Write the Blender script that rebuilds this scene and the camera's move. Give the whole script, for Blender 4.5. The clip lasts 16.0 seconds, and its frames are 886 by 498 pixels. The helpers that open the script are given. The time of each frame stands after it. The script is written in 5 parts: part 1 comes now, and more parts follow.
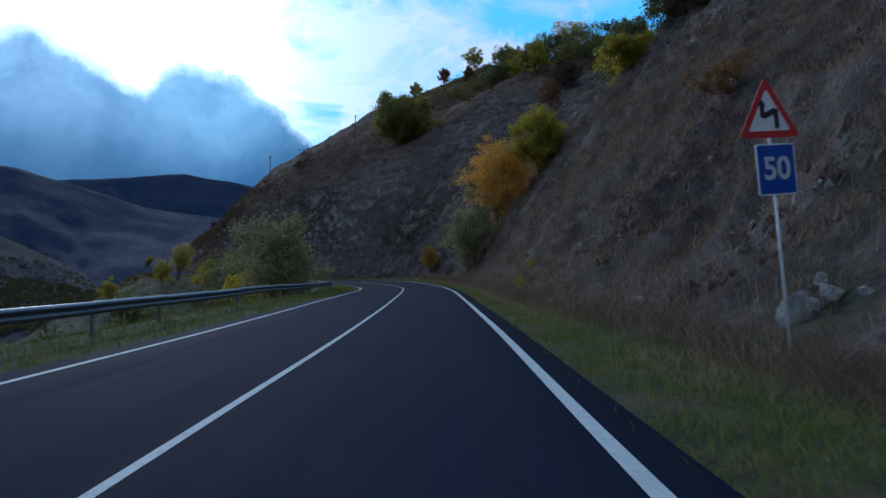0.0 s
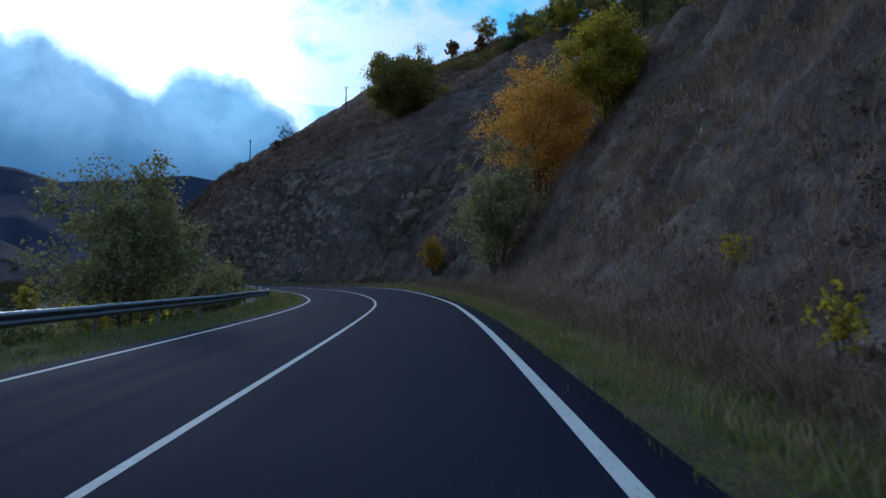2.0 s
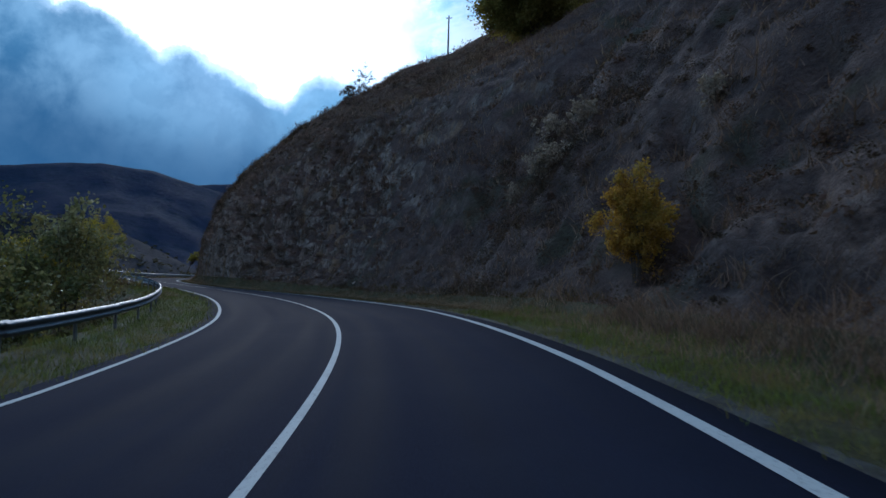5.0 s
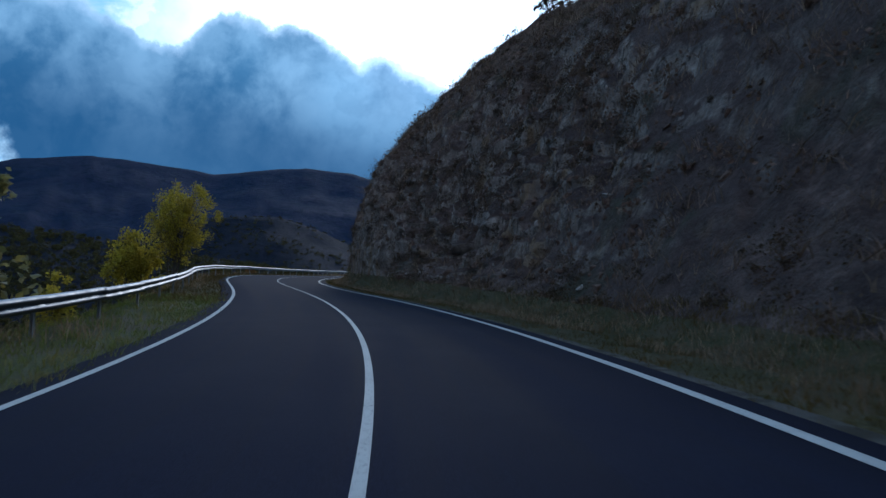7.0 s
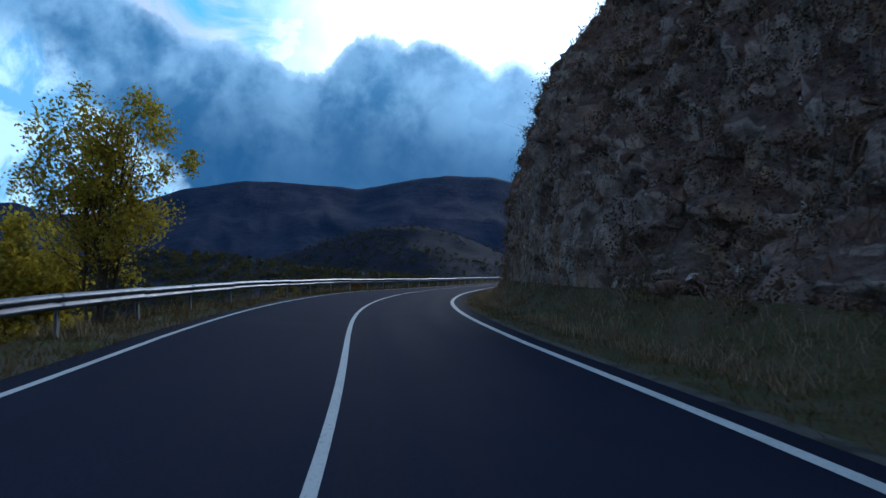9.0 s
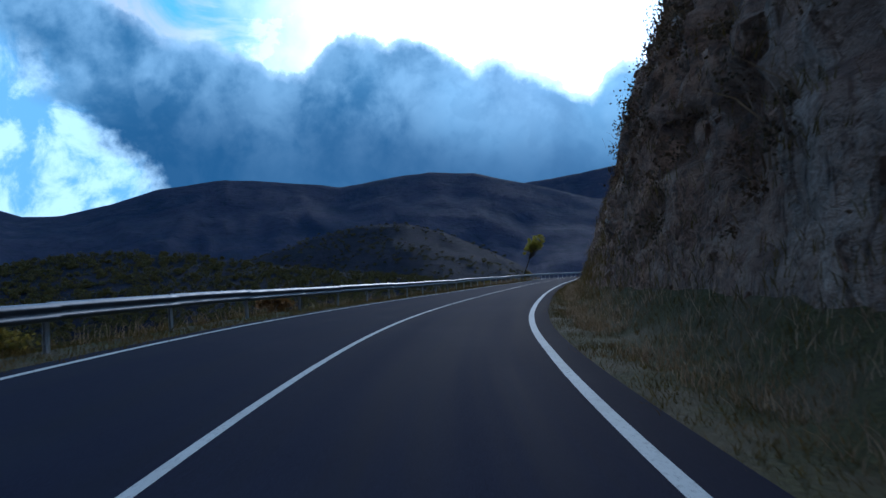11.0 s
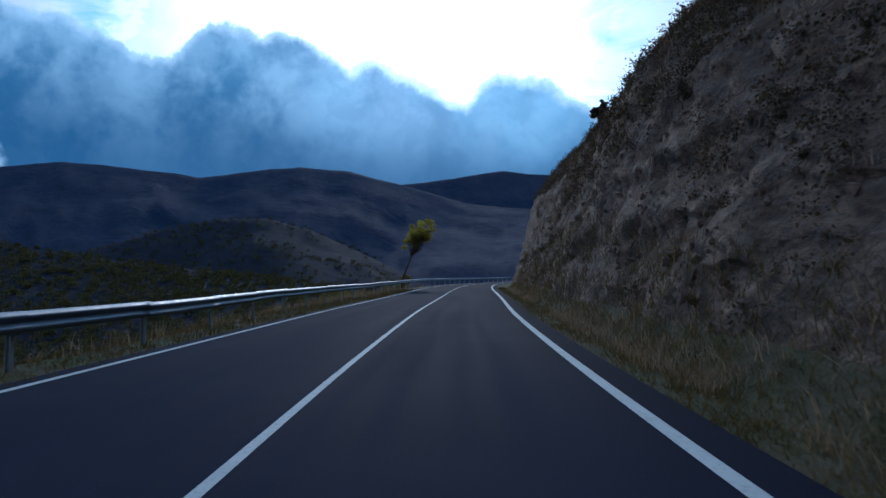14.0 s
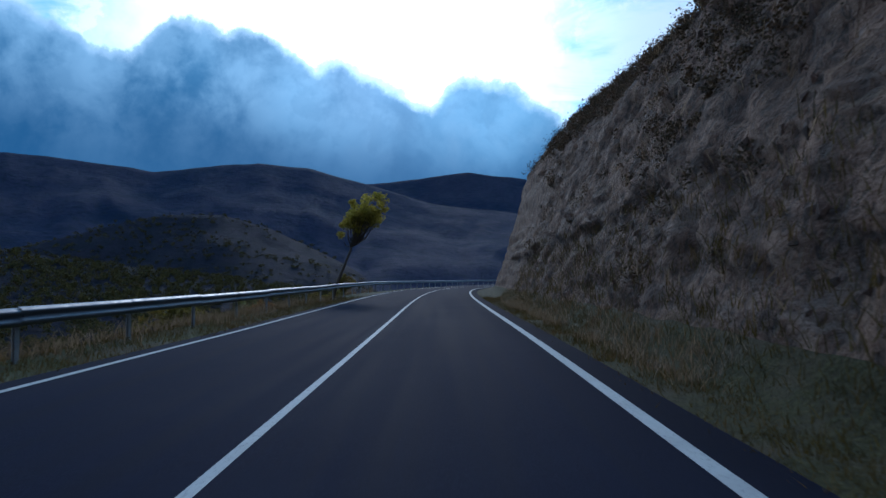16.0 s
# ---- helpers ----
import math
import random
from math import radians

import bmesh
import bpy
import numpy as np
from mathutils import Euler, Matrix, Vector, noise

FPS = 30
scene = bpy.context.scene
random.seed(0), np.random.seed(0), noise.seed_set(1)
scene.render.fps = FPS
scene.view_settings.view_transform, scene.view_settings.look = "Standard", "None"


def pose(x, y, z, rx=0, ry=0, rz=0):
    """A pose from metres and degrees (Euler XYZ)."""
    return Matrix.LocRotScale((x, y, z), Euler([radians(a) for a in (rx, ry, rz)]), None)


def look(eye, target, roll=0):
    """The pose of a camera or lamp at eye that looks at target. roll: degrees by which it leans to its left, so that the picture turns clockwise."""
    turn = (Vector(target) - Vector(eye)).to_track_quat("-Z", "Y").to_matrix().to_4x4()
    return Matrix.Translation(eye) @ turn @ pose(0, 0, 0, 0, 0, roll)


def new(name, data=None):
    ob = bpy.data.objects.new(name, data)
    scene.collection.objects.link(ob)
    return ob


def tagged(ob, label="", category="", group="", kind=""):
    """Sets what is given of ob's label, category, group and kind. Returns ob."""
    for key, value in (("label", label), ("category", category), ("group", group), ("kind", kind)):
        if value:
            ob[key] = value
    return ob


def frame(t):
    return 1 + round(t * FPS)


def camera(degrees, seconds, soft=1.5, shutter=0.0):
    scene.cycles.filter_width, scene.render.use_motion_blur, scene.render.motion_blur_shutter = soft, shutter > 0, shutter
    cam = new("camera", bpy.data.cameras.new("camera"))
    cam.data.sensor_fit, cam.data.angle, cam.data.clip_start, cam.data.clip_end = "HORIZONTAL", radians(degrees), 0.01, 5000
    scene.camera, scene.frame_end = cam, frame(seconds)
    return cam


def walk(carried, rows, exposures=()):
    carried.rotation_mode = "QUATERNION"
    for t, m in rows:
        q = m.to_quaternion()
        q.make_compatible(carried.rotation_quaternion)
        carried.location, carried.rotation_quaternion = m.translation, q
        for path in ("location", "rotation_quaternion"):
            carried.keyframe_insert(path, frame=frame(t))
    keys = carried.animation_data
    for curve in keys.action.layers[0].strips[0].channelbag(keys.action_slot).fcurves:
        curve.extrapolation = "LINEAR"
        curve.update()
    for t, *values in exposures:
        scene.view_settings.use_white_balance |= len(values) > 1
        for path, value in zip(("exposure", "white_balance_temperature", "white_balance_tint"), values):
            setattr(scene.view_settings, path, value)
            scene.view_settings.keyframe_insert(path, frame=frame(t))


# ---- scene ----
# ---------------- camera and its way ----------------
cam = camera(66.1, 16.0, 1.5, 0.12)
WAY = [
    (0, 2.11, -10.82, 1.21, 92.61, 0.12, -0.03), (0.5, 2.11, -3.98, 1.29, 92.55, -0.35, 0.07),
    (1, 2.12, 2.84, 1.36, 92.63, -0.07, 0.30), (1.5, 2.09, 9.71, 1.45, 92.84, -0.24, 0.40),
    (2, 2.01, 16.50, 1.54, 92.83, 0.09, 0.60), (2.5, 1.87, 23.16, 1.64, 92.82, -0.32, 0.77),
    (3, 1.65, 29.69, 1.74, 92.84, -0.48, 1.06), (3.2, 1.60, 32.35, 1.77, 92.91, -0.83, 1.60),
    (5.3, -2.46, 60.02, 2.05, 93.08, -1.54, 12.32), (5.5, -3.16, 62.52, 2.09, 93.02, -1.93, 13.72),
    (6, -5.20, 68.76, 2.18, 92.98, -2.93, 17.60), (6.5, -7.86, 75.30, 2.25, 93.61, -3.06, 21.84),
    (7, -11.21, 82.07, 2.30, 92.49, -1.25, 26.13), (7.5, -15.24, 88.85, 2.37, 92.77, -0.51, 30.49),
    (8, -19.25, 94.78, 2.46, 92.85, 1.01, 34.08), (8.5, -23.36, 100.10, 2.55, 92.90, 1.27, 37.27),
    (8.7, -24.98, 102.12, 2.58, 92.93, 1.79, 38.29), (10.8, -43.23, 123.26, 3.06, 92.54, 2.53, 37.57),
    (11, -44.80, 125.25, 3.10, 92.69, 2.76, 36.99), (11.5, -48.45, 130.36, 3.20, 92.59, 2.20, 35.46),
    (12, -51.98, 135.42, 3.28, 92.57, 1.33, 33.31), (12.5, -55.30, 140.75, 3.34, 92.43, 1.15, 31.07),
    (13, -58.49, 146.28, 3.40, 92.55, 0.88, 29.13), (13.5, -61.43, 151.75, 3.44, 92.66, 0.80, 27.43),
    (14, -64.11, 156.91, 3.48, 92.56, 1.05, 26.09), (14.5, -66.48, 161.91, 3.52, 92.58, 1.01, 25.36),
    (15, -68.87, 166.93, 3.55, 92.65, 0.60, 24.54), (15.5, -71.24, 172.03, 3.59, 92.67, 0.84, 23.56),
    (16, -73.46, 177.12, 3.64, 92.66, 0.38, 22.99),
]
walk(cam, [(t, pose(*r)) for t, *r in WAY], [(0, 0.24, 5020, 10), (3.2, 0.19, 5020, 10), (5.3, 0.06, 5100, 10), (8.7, 0.20, 5040, 10), (10.8, 0.20, 4950, 10), (16, 0.15, 4950, 10)])

# ---------------- world: broken cloud with the sun behind it ----------------
SUN_AZ, SUN_EL = radians(27.5), radians(19.5)      # azimuth counted to the left of the +y axis
SUN_DIR = Vector((-math.sin(SUN_AZ) * math.cos(SUN_EL), math.cos(SUN_AZ) * math.cos(SUN_EL), math.sin(SUN_EL)))


class Nodes:
    """Short hand for building node trees."""

    def __init__(self, tree):
        self.t = tree
        tree.nodes.clear()

    def put(self, v, socket):
        if isinstance(v, bpy.types.NodeSocket):
            self.t.links.new(v, socket)
        elif v is not None:
            socket.default_value = v

    def add(self, kind, out=0, ins=(), **props):
        n = self.t.nodes.new(kind)
        for k, v in props.items():
            setattr(n, k, v)
        for k, v in (ins.items() if isinstance(ins, dict) else enumerate(ins)):
            self.put(v, n.inputs[k])
        return n.outputs[out] if out is not None else n

    def math(self, op, a, b=None, c=None, clamp=False):
        return self.add("ShaderNodeMath", 0, [v for v in (a, b, c) if v is not None], operation=op, use_clamp=clamp)

    def noise(self, vec, scale, detail=4.0, rough=0.55, out=0, distort=0.0):
        return self.add("ShaderNodeTexNoise", out, {"Vector": vec, "Scale": scale, "Detail": detail, "Roughness": rough, "Distortion": distort})

    def ramp(self, fac, stops, interp="LINEAR"):
        n = self.add("ShaderNodeValToRGB", None, [fac])
        e = n.color_ramp.elements
        n.color_ramp.interpolation = interp
        while len(e) < len(stops):
            e.new(0.5)
        for el, (p, c) in zip(e, stops):
            el.position = p
            el.color = (*c, 1) if isinstance(c, tuple) else (c, c, c, 1)
        return n.outputs[0]

    def mix(self, fac, a, b, blend="MIX"):
        n = self.add("ShaderNodeMix", None, data_type="RGBA", blend_type=blend)
        for s, v in ((n.inputs[0], fac), (n.inputs[6], a), (n.inputs[7], b)):
            self.put((*v, 1) if isinstance(v, tuple) and len(v) == 3 else v, s)
        return n.outputs[2]

    def span(self, v, a, b, c=0.0, d=1.0, smooth=True):
        return self.add("ShaderNodeMapRange", 0, [v, a, b, c, d], interpolation_type="SMOOTHSTEP" if smooth else "LINEAR")


def make_world():
    w = bpy.data.worlds.new("world")
    scene.world = w
    w.use_nodes = True
    n = Nodes(w.node_tree)
    sky = n.add("ShaderNodeTexSky", 0, sky_type="NISHITA", sun_disc=False, sun_elevation=SUN_EL, sun_rotation=-SUN_AZ,
                altitude=900.0, air_density=1.0, dust_density=0.6, ozone_density=1.5)
    d = n.add("ShaderNodeTexCoord", 0)
    d = n.add("ShaderNodeVectorMath", 0, [d], operation="NORMALIZE")
    xyz = n.add("ShaderNodeSeparateXYZ", None, [d])
    x, y, z = xyz.outputs
    az = n.math("MULTIPLY", n.math("ARCTAN2", n.math("MULTIPLY", x, -1.0), y), 57.2958)
    el = n.math("MULTIPLY", n.math("ARCSINE", z), 57.2958)
    # ragged top of the dark cloud bank: degrees of elevation over the azimuth from -180 to 180
    wob = n.noise(d, 7.0, 6.0, 0.6)
    wob2 = n.noise(d, 18.0, 8.0, 0.62)
    top = [(-180, 16), (-120, 9), (-15, 8), (4, 8.5), (10, 9.5), (11.9, 12.5), (14, 14.2), (17, 16.2), (20.8, 17.2), (22.0, 16.6), (23.6, 14.5),
           (25.5, 15.1), (28, 16.6), (31.5, 18.0), (33.5, 17.4), (36, 18.9), (38, 20.3), (41.5, 19.8), (43.6, 20.8), (45.8, 20.7), (46.8, 17.6),
           (50, 17.7), (53, 18.9), (55, 20.1), (59, 20.1), (60.8, 21.2), (66, 24), (75, 26), (90, 24), (120, 18), (180, 16)]
    edge = n.ramp(n.math("DIVIDE", n.math("ADD", az, 180.0), 360.0), [((a + 180) / 360, e / 40) for a, e in top])
    edge = n.math("MULTIPLY", edge, 40.0)
    edge = n.math("ADD", edge, n.math("MULTIPLY", n.math("SUBTRACT", wob, 0.5), 2.6))
    edge = n.math("ADD", edge, n.math("MULTIPLY", n.math("SUBTRACT", wob2, 0.5), 3.2))
    under = n.math("SUBTRACT", edge, el)
    bank = n.span(under, -0.15, 0.35)
    # light that comes through thin cloud round the sun
    dot = n.add("ShaderNodeVectorMath", 1, [d, tuple(SUN_DIR)], operation="DOT_PRODUCT")
    ang = n.math("MULTIPLY", n.math("ARCCOSINE", dot), 57.2958)
    glow = n.math("POWER", 2.718, n.math("MULTIPLY", ang, -0.085))
    core = n.math("POWER", 2.718, n.math("MULTIPLY", ang, -0.27))
    # veil of high white cloud with blue gaps
    stretch = n.add("ShaderNodeMapping", 0, {"Vector": d, "Rotation": (0.3, 0.5, 0.4), "Scale": (3.0, 5.0, 9.0)})
    wisp = n.noise(stretch, 1.2, 6.0, 0.6, distort=0.6)
    puff = n.noise(d, 9.0, 7.0, 0.62)
    veil = n.math("ADD", n.span(wisp, 0.42, 0.66), n.span(puff, 0.50, 0.68), clamp=True)
    near = n.span(ang, 20.0, 8.0)
    sway = n.math("MULTIPLY", n.math("SUBTRACT", n.noise(d, 8.0, 6.0, 0.62), 0.5), 14.0)
    lit = n.math("MULTIPLY", n.span(n.math("ADD", az, sway), 9.5, 17.0), n.span(n.math("ADD", az, sway), 60.0, 46.0))
    near = n.math("MAXIMUM", near, n.math("MULTIPLY", lit, n.span(el, 60.0, 30.0)))
    veil = n.math("MAXIMUM", veil, near)
    blue = n.mix(0.72, n.mix(1.0, sky, (1.0, 1.0, 1.0), "MULTIPLY"), (1.0, 4.9, 8.0))
    lum = n.math("ADD", n.math("ADD", n.math("MULTIPLY", glow, 15.0), 4.6), n.math("MULTIPLY", near, 4.5))
    white = n.mix(1.0, (0.86, 0.97, 1.05), n.add("ShaderNodeCombineColor", 0, [lum, lum, lum]), "MULTIPLY")
    high = n.mix(veil, blue, white)
    # body of the bank: blue grey, lighter in lumps and along its upper rim
    lump = n.math("ADD", n.math("MULTIPLY", n.noise(d, 5.5, 8.0, 0.55, distort=0.15), 0.72), n.math("MULTIPLY", n.noise(d, 15.0, 7.0, 0.6, distort=0.2), 0.28))
    lump2 = n.noise(d, 2.6, 3.0, 0.5)
    body = n.mix(n.span(lump, 0.41, 0.58), (0.55, 1.5, 2.6), (2.3, 3.8, 5.0))
    body = n.mix(n.span(lump2, 0.42, 0.62, 0.0, 0.6), body, (2.3, 4.4, 6.0))
    # billows: the side of every lump towards the sun is lighter
    toward = n.add("ShaderNodeVectorMath", 0, [d, tuple(SUN_DIR * 0.035)], operation="ADD")
    for size, step in ((7.0, 0.42), (17.0, 0.20)):
        relief = n.math("SUBTRACT", n.noise(d, size, 5.0, 0.55, distort=0.3), n.noise(toward, size, 5.0, 0.55, distort=0.3))
        body = n.mix(n.span(relief, 0.0, 0.17, 0.0, step), body, (3.0, 4.7, 5.9))
        body = n.mix(n.span(relief, 0.0, -0.17, 0.0, step), body, (0.42, 1.3, 2.35))
    low = n.span(n.math("ADD", el, n.math("MULTIPLY", n.math("SUBTRACT", lump2, 0.5), 12.0)), 16.5, 9.0)
    body = n.mix(n.math("MULTIPLY", low, 0.85), body, (0.24, 0.80, 1.65))
    rim = n.math("MULTIPLY", n.span(under, 1.3, 0.0), n.math("ADD", n.math("MULTIPLY", glow, 1.5), 0.2), clamp=True)
    body = n.mix(rim, body, (6.5, 8.0, 9.0))
    body = n.mix(1.0, body, n.mix(1.0, (4.2, 5.2, 5.8), n.add("ShaderNodeCombineColor", 0, [core, core, core]), "MULTIPLY"), "ADD")
    # sunlit white cumulus low at the side of the bank, with blue between
    warp = n.math("MULTIPLY", n.math("SUBTRACT", n.noise(d, 9.0, 6.0, 0.6), 0.5), 13.0)
    tilt = n.math("SUBTRACT", n.math("ADD", az, warp), n.math("MULTIPLY", n.math("SUBTRACT", el, 9.0), 0.75))
    side = n.math("MULTIPLY", n.span(tilt, 60.0, 63.0), n.span(n.math("ADD", el, n.math("MULTIPLY", warp, 0.6)), 21.0, 16.0))
    side = n.math("MULTIPLY", side, n.span(az, 110.0, 85.0))
    cumulus = n.mix(n.span(n.noise(d, 13.0, 9.0, 0.6, distort=0.4), 0.42, 0.56), (2.0, 4.3, 6.4), (5.8, 7.8, 8.8))
    body = n.mix(side, body, cumulus)
    col = n.mix(bank, high, body)
    # away from the sun, unseen: sunlit white cumulus added as fill light, blue between
    away = n.span(ang, 58.0, 92.0)
    heap = n.noise(n.add("ShaderNodeMapping", 0, {"Vector": d, "Scale": (1.0, 1.0, 1.8)}), 3.2, 7.0, 0.55)
    front = n.mix(n.span(heap, 0.40, 0.56), (1.15, 2.2, 3.5), (4.3, 4.15, 4.1))
    col = n.mix(away, col, front)
    bg = n.add("ShaderNodeBackground", 0, [col, 0.11])
    n.add("ShaderNodeOutputWorld", None, [bg])


make_world()
lamp = bpy.data.lights.new("sun", "SUN")
lamp.energy, lamp.angle, lamp.color = 0.90, radians(7), (1.0, 0.89, 0.75)
sun = new("sun", lamp)
sun.matrix_world = look(SUN_DIR * 500, (0, 0, 0))


# ---------------- materials ----------------
def material(name, build, rough=0.9, spec=0.3):
    m = bpy.data.materials.new(name)
    m.use_nodes = True
    n = Nodes(m.node_tree)
    b = n.add("ShaderNodeBsdfPrincipled", None)
    b.inputs["Roughness"].default_value = rough
    b.inputs["Specular IOR Level"].default_value = spec
    n.add("ShaderNodeOutputMaterial", None, [b.outputs[0]])
    build(n, b)
    return m


def bump(n, b, height, strength, distance):
    n.put(n.add("ShaderNodeBump", 0, {"Strength": strength, "Distance": distance, "Height": height}), b.inputs["Normal"])


def where(n):
    return n.add("ShaderNodeNewGeometry", 0)


def m_asphalt(n, b):
    p = where(n)
    uv = n.add("ShaderNodeUVMap", 0)
    across = n.add("ShaderNodeSeparateXYZ", None, [uv]).outputs[0]
    big = n.noise(p, 0.35, 3.0)
    grain = n.noise(p, 90.0, 2.0, 0.7)
    tar = n.noise(n.add("ShaderNodeMapping", 0, {"Vector": uv, "Scale": (2.2, 0.05, 1.0)}), 1.0, 4.0)
    c = n.ramp(grain, [(0.30, (0.0072, 0.00832, 0.01748)), (0.62, (0.0172, 0.0196, 0.03772)), (0.78, (0.04, 0.0448, 0.0736))])
    c = n.mix(n.span(tar, 0.40, 0.68, 0.0, 0.55), c, (0.0108, 0.012, 0.0207))
    c = n.mix(n.span(big, 0.45, 0.7, 0.0, 0.3), c, (0.0216, 0.024, 0.03864))
    n.put(c, b.inputs["Base Color"])
    n.put(n.span(tar, 0.3, 0.7, 0.95, 0.86), b.inputs["Roughness"])
    bump(n, b, grain, 0.35, 0.006)


def m_paint(n, b):
    p = where(n)
    wear = n.noise(p, 26.0, 4.0, 0.7)
    big = n.noise(p, 1.3, 3.0)
    c = n.mix(n.span(wear, 0.52, 0.72, 0.0, 0.75), (0.42, 0.425, 0.42), (0.06, 0.06, 0.065))
    c = n.mix(n.span(big, 0.45, 0.75, 0.0, 0.5), c, (0.29, 0.29, 0.29))
    n.put(c, b.inputs["Base Color"])
    bump(n, b, wear, 0.3, 0.003)


def m_slope(n, b):
    """Dry autumn hillside: earth, straw, heather and moss, bare rock where it is steep."""
    p = where(n)
    nz = n.add("ShaderNodeSeparateXYZ", None, [n.add("ShaderNodeNewGeometry", 1)]).outputs[2]
    big = n.noise(p, 0.06, 5.0, 0.6)
    mid = n.noise(p, 0.55, 5.0, 0.65)
    fine = n.noise(p, 5.0, 5.0, 0.7)
    c = n.ramp(mid, [(0.30, (0.03375, 0.02375, 0.02375)), (0.47, (0.1025, 0.0725, 0.06375)), (0.60, (0.19, 0.1375, 0.1162)), (0.76, (0.325, 0.2438, 0.2038))])
    c = n.mix(n.span(big, 0.44, 0.60, 0.0, 0.75), c, (0.074, 0.052, 0.049))
    c = n.mix(n.span(n.noise(p, 0.21, 4.0), 0.56, 0.68, 0.0, 0.6), c, (0.045, 0.055, 0.028))
    c = n.mix(n.span(fine, 0.35, 0.7, 0.0, 0.55), c, (0.036, 0.025, 0.021))
    strata = n.add("ShaderNodeMapping", 0, {"Vector": p, "Rotation": (0.15, 0.2, 0.2), "Scale": (1.5, 1.5, 0.55)})
    band = n.noise(strata, 0.9, 6.0, 0.65, distort=0.8)
    rock = n.ramp(band, [(0.30, (0.072, 0.06254, 0.0575)), (0.44, (0.198, 0.1652, 0.1437)), (0.57, (0.3, 0.2537, 0.2185)), (0.72, (0.444, 0.3953, 0.345))])
    rock = n.mix(n.span(fine, 0.45, 0.75, 0.0, 0.5), rock, (0.06, 0.055, 0.05))
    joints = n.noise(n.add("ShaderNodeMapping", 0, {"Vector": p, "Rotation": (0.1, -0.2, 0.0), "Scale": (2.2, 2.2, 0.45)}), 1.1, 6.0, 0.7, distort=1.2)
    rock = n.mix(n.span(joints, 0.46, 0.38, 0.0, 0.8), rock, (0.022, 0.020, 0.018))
    warm = n.noise(n.add("ShaderNodeMapping", 0, {"Vector": p, "Scale": (0.5, 0.5, 0.10)}), 1.0, 4.0, 0.6)
    rock = n.mix(n.span(warm, 0.54, 0.64, 0.0, 0.7), rock, n.mix(band, (0.13, 0.08, 0.045), (0.40, 0.27, 0.15)))
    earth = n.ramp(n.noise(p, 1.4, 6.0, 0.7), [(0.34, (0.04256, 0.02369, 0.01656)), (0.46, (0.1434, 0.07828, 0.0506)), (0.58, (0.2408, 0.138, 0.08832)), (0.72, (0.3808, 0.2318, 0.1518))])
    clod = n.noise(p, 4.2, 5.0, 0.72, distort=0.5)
    # pit shade between clods is put into the colour, where the bump sinks
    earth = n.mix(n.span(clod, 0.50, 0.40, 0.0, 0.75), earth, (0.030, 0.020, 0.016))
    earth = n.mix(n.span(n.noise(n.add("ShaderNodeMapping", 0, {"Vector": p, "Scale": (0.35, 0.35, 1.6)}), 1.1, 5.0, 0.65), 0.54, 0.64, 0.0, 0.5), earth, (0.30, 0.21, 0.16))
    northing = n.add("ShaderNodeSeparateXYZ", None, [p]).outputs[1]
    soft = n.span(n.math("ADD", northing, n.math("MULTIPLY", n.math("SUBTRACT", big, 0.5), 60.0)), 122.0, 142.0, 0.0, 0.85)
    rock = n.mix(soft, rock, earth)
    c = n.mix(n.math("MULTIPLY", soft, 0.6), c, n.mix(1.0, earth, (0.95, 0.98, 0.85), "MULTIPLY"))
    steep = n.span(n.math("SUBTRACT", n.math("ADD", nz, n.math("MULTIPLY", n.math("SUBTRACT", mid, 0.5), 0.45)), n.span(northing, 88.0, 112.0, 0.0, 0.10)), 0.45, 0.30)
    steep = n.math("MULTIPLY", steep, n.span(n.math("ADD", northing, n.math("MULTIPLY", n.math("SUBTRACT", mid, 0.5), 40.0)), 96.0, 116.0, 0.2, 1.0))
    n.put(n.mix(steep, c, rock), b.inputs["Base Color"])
    bump(n, b, n.math("ADD", n.math("MULTIPLY", mid, 1.2), n.math("ADD", n.math("MULTIPLY", clod, 0.6), n.math("MULTIPLY", fine, 0.35))), 0.9, 0.40)


def m_verge(n, b):
    p = where(n)
    mid = n.noise(p, 0.8, 5.0, 0.6)
    fine = n.noise(p, 14.0, 4.0, 0.7)
    c = n.ramp(fine, [(0.30, (0.019, 0.018, 0.008)), (0.55, (0.048, 0.045, 0.017)), (0.75, (0.090, 0.078, 0.031))])
    c = n.mix(n.span(mid, 0.44, 0.66, 0.0, 0.8), c, (0.075, 0.058, 0.036))
    n.put(c, b.inputs["Base Color"])
    bump(n, b, fine, 0.8, 0.08)


def m_bank(n, b):
    p = where(n)
    mid = n.noise(p, 0.5, 5.0, 0.65)
    fine = n.noise(p, 9.0, 5.0, 0.7)
    c = n.ramp(fine, [(0.30, (0.022, 0.025, 0.012)), (0.55, (0.060, 0.066, 0.026)), (0.75, (0.12, 0.115, 0.05))])
    c = n.mix(n.span(mid, 0.40, 0.60, 0.0, 0.85), c, (0.070, 0.055, 0.038))
    n.put(c, b.inputs["Base Color"])
    bump(n, b, n.math("ADD", mid, n.math("MULTIPLY", fine, 0.4)), 0.9, 0.15)


def m_valley(n, b):
    p = where(n)
    big = n.noise(p, 0.012, 5.0, 0.6)
    mid = n.noise(p, 0.09, 6.0, 0.7)
    c = n.ramp(mid, [(0.32, (0.020, 0.026, 0.016)), (0.52, (0.055, 0.055, 0.030)), (0.70, (0.12, 0.10, 0.06))])
    c = n.mix(n.span(big, 0.46, 0.62, 0.0, 0.7), c, (0.085, 0.075, 0.05))
    n.put(c, b.inputs["Base Color"])
    bump(n, b, mid, 0.9, 2.0)


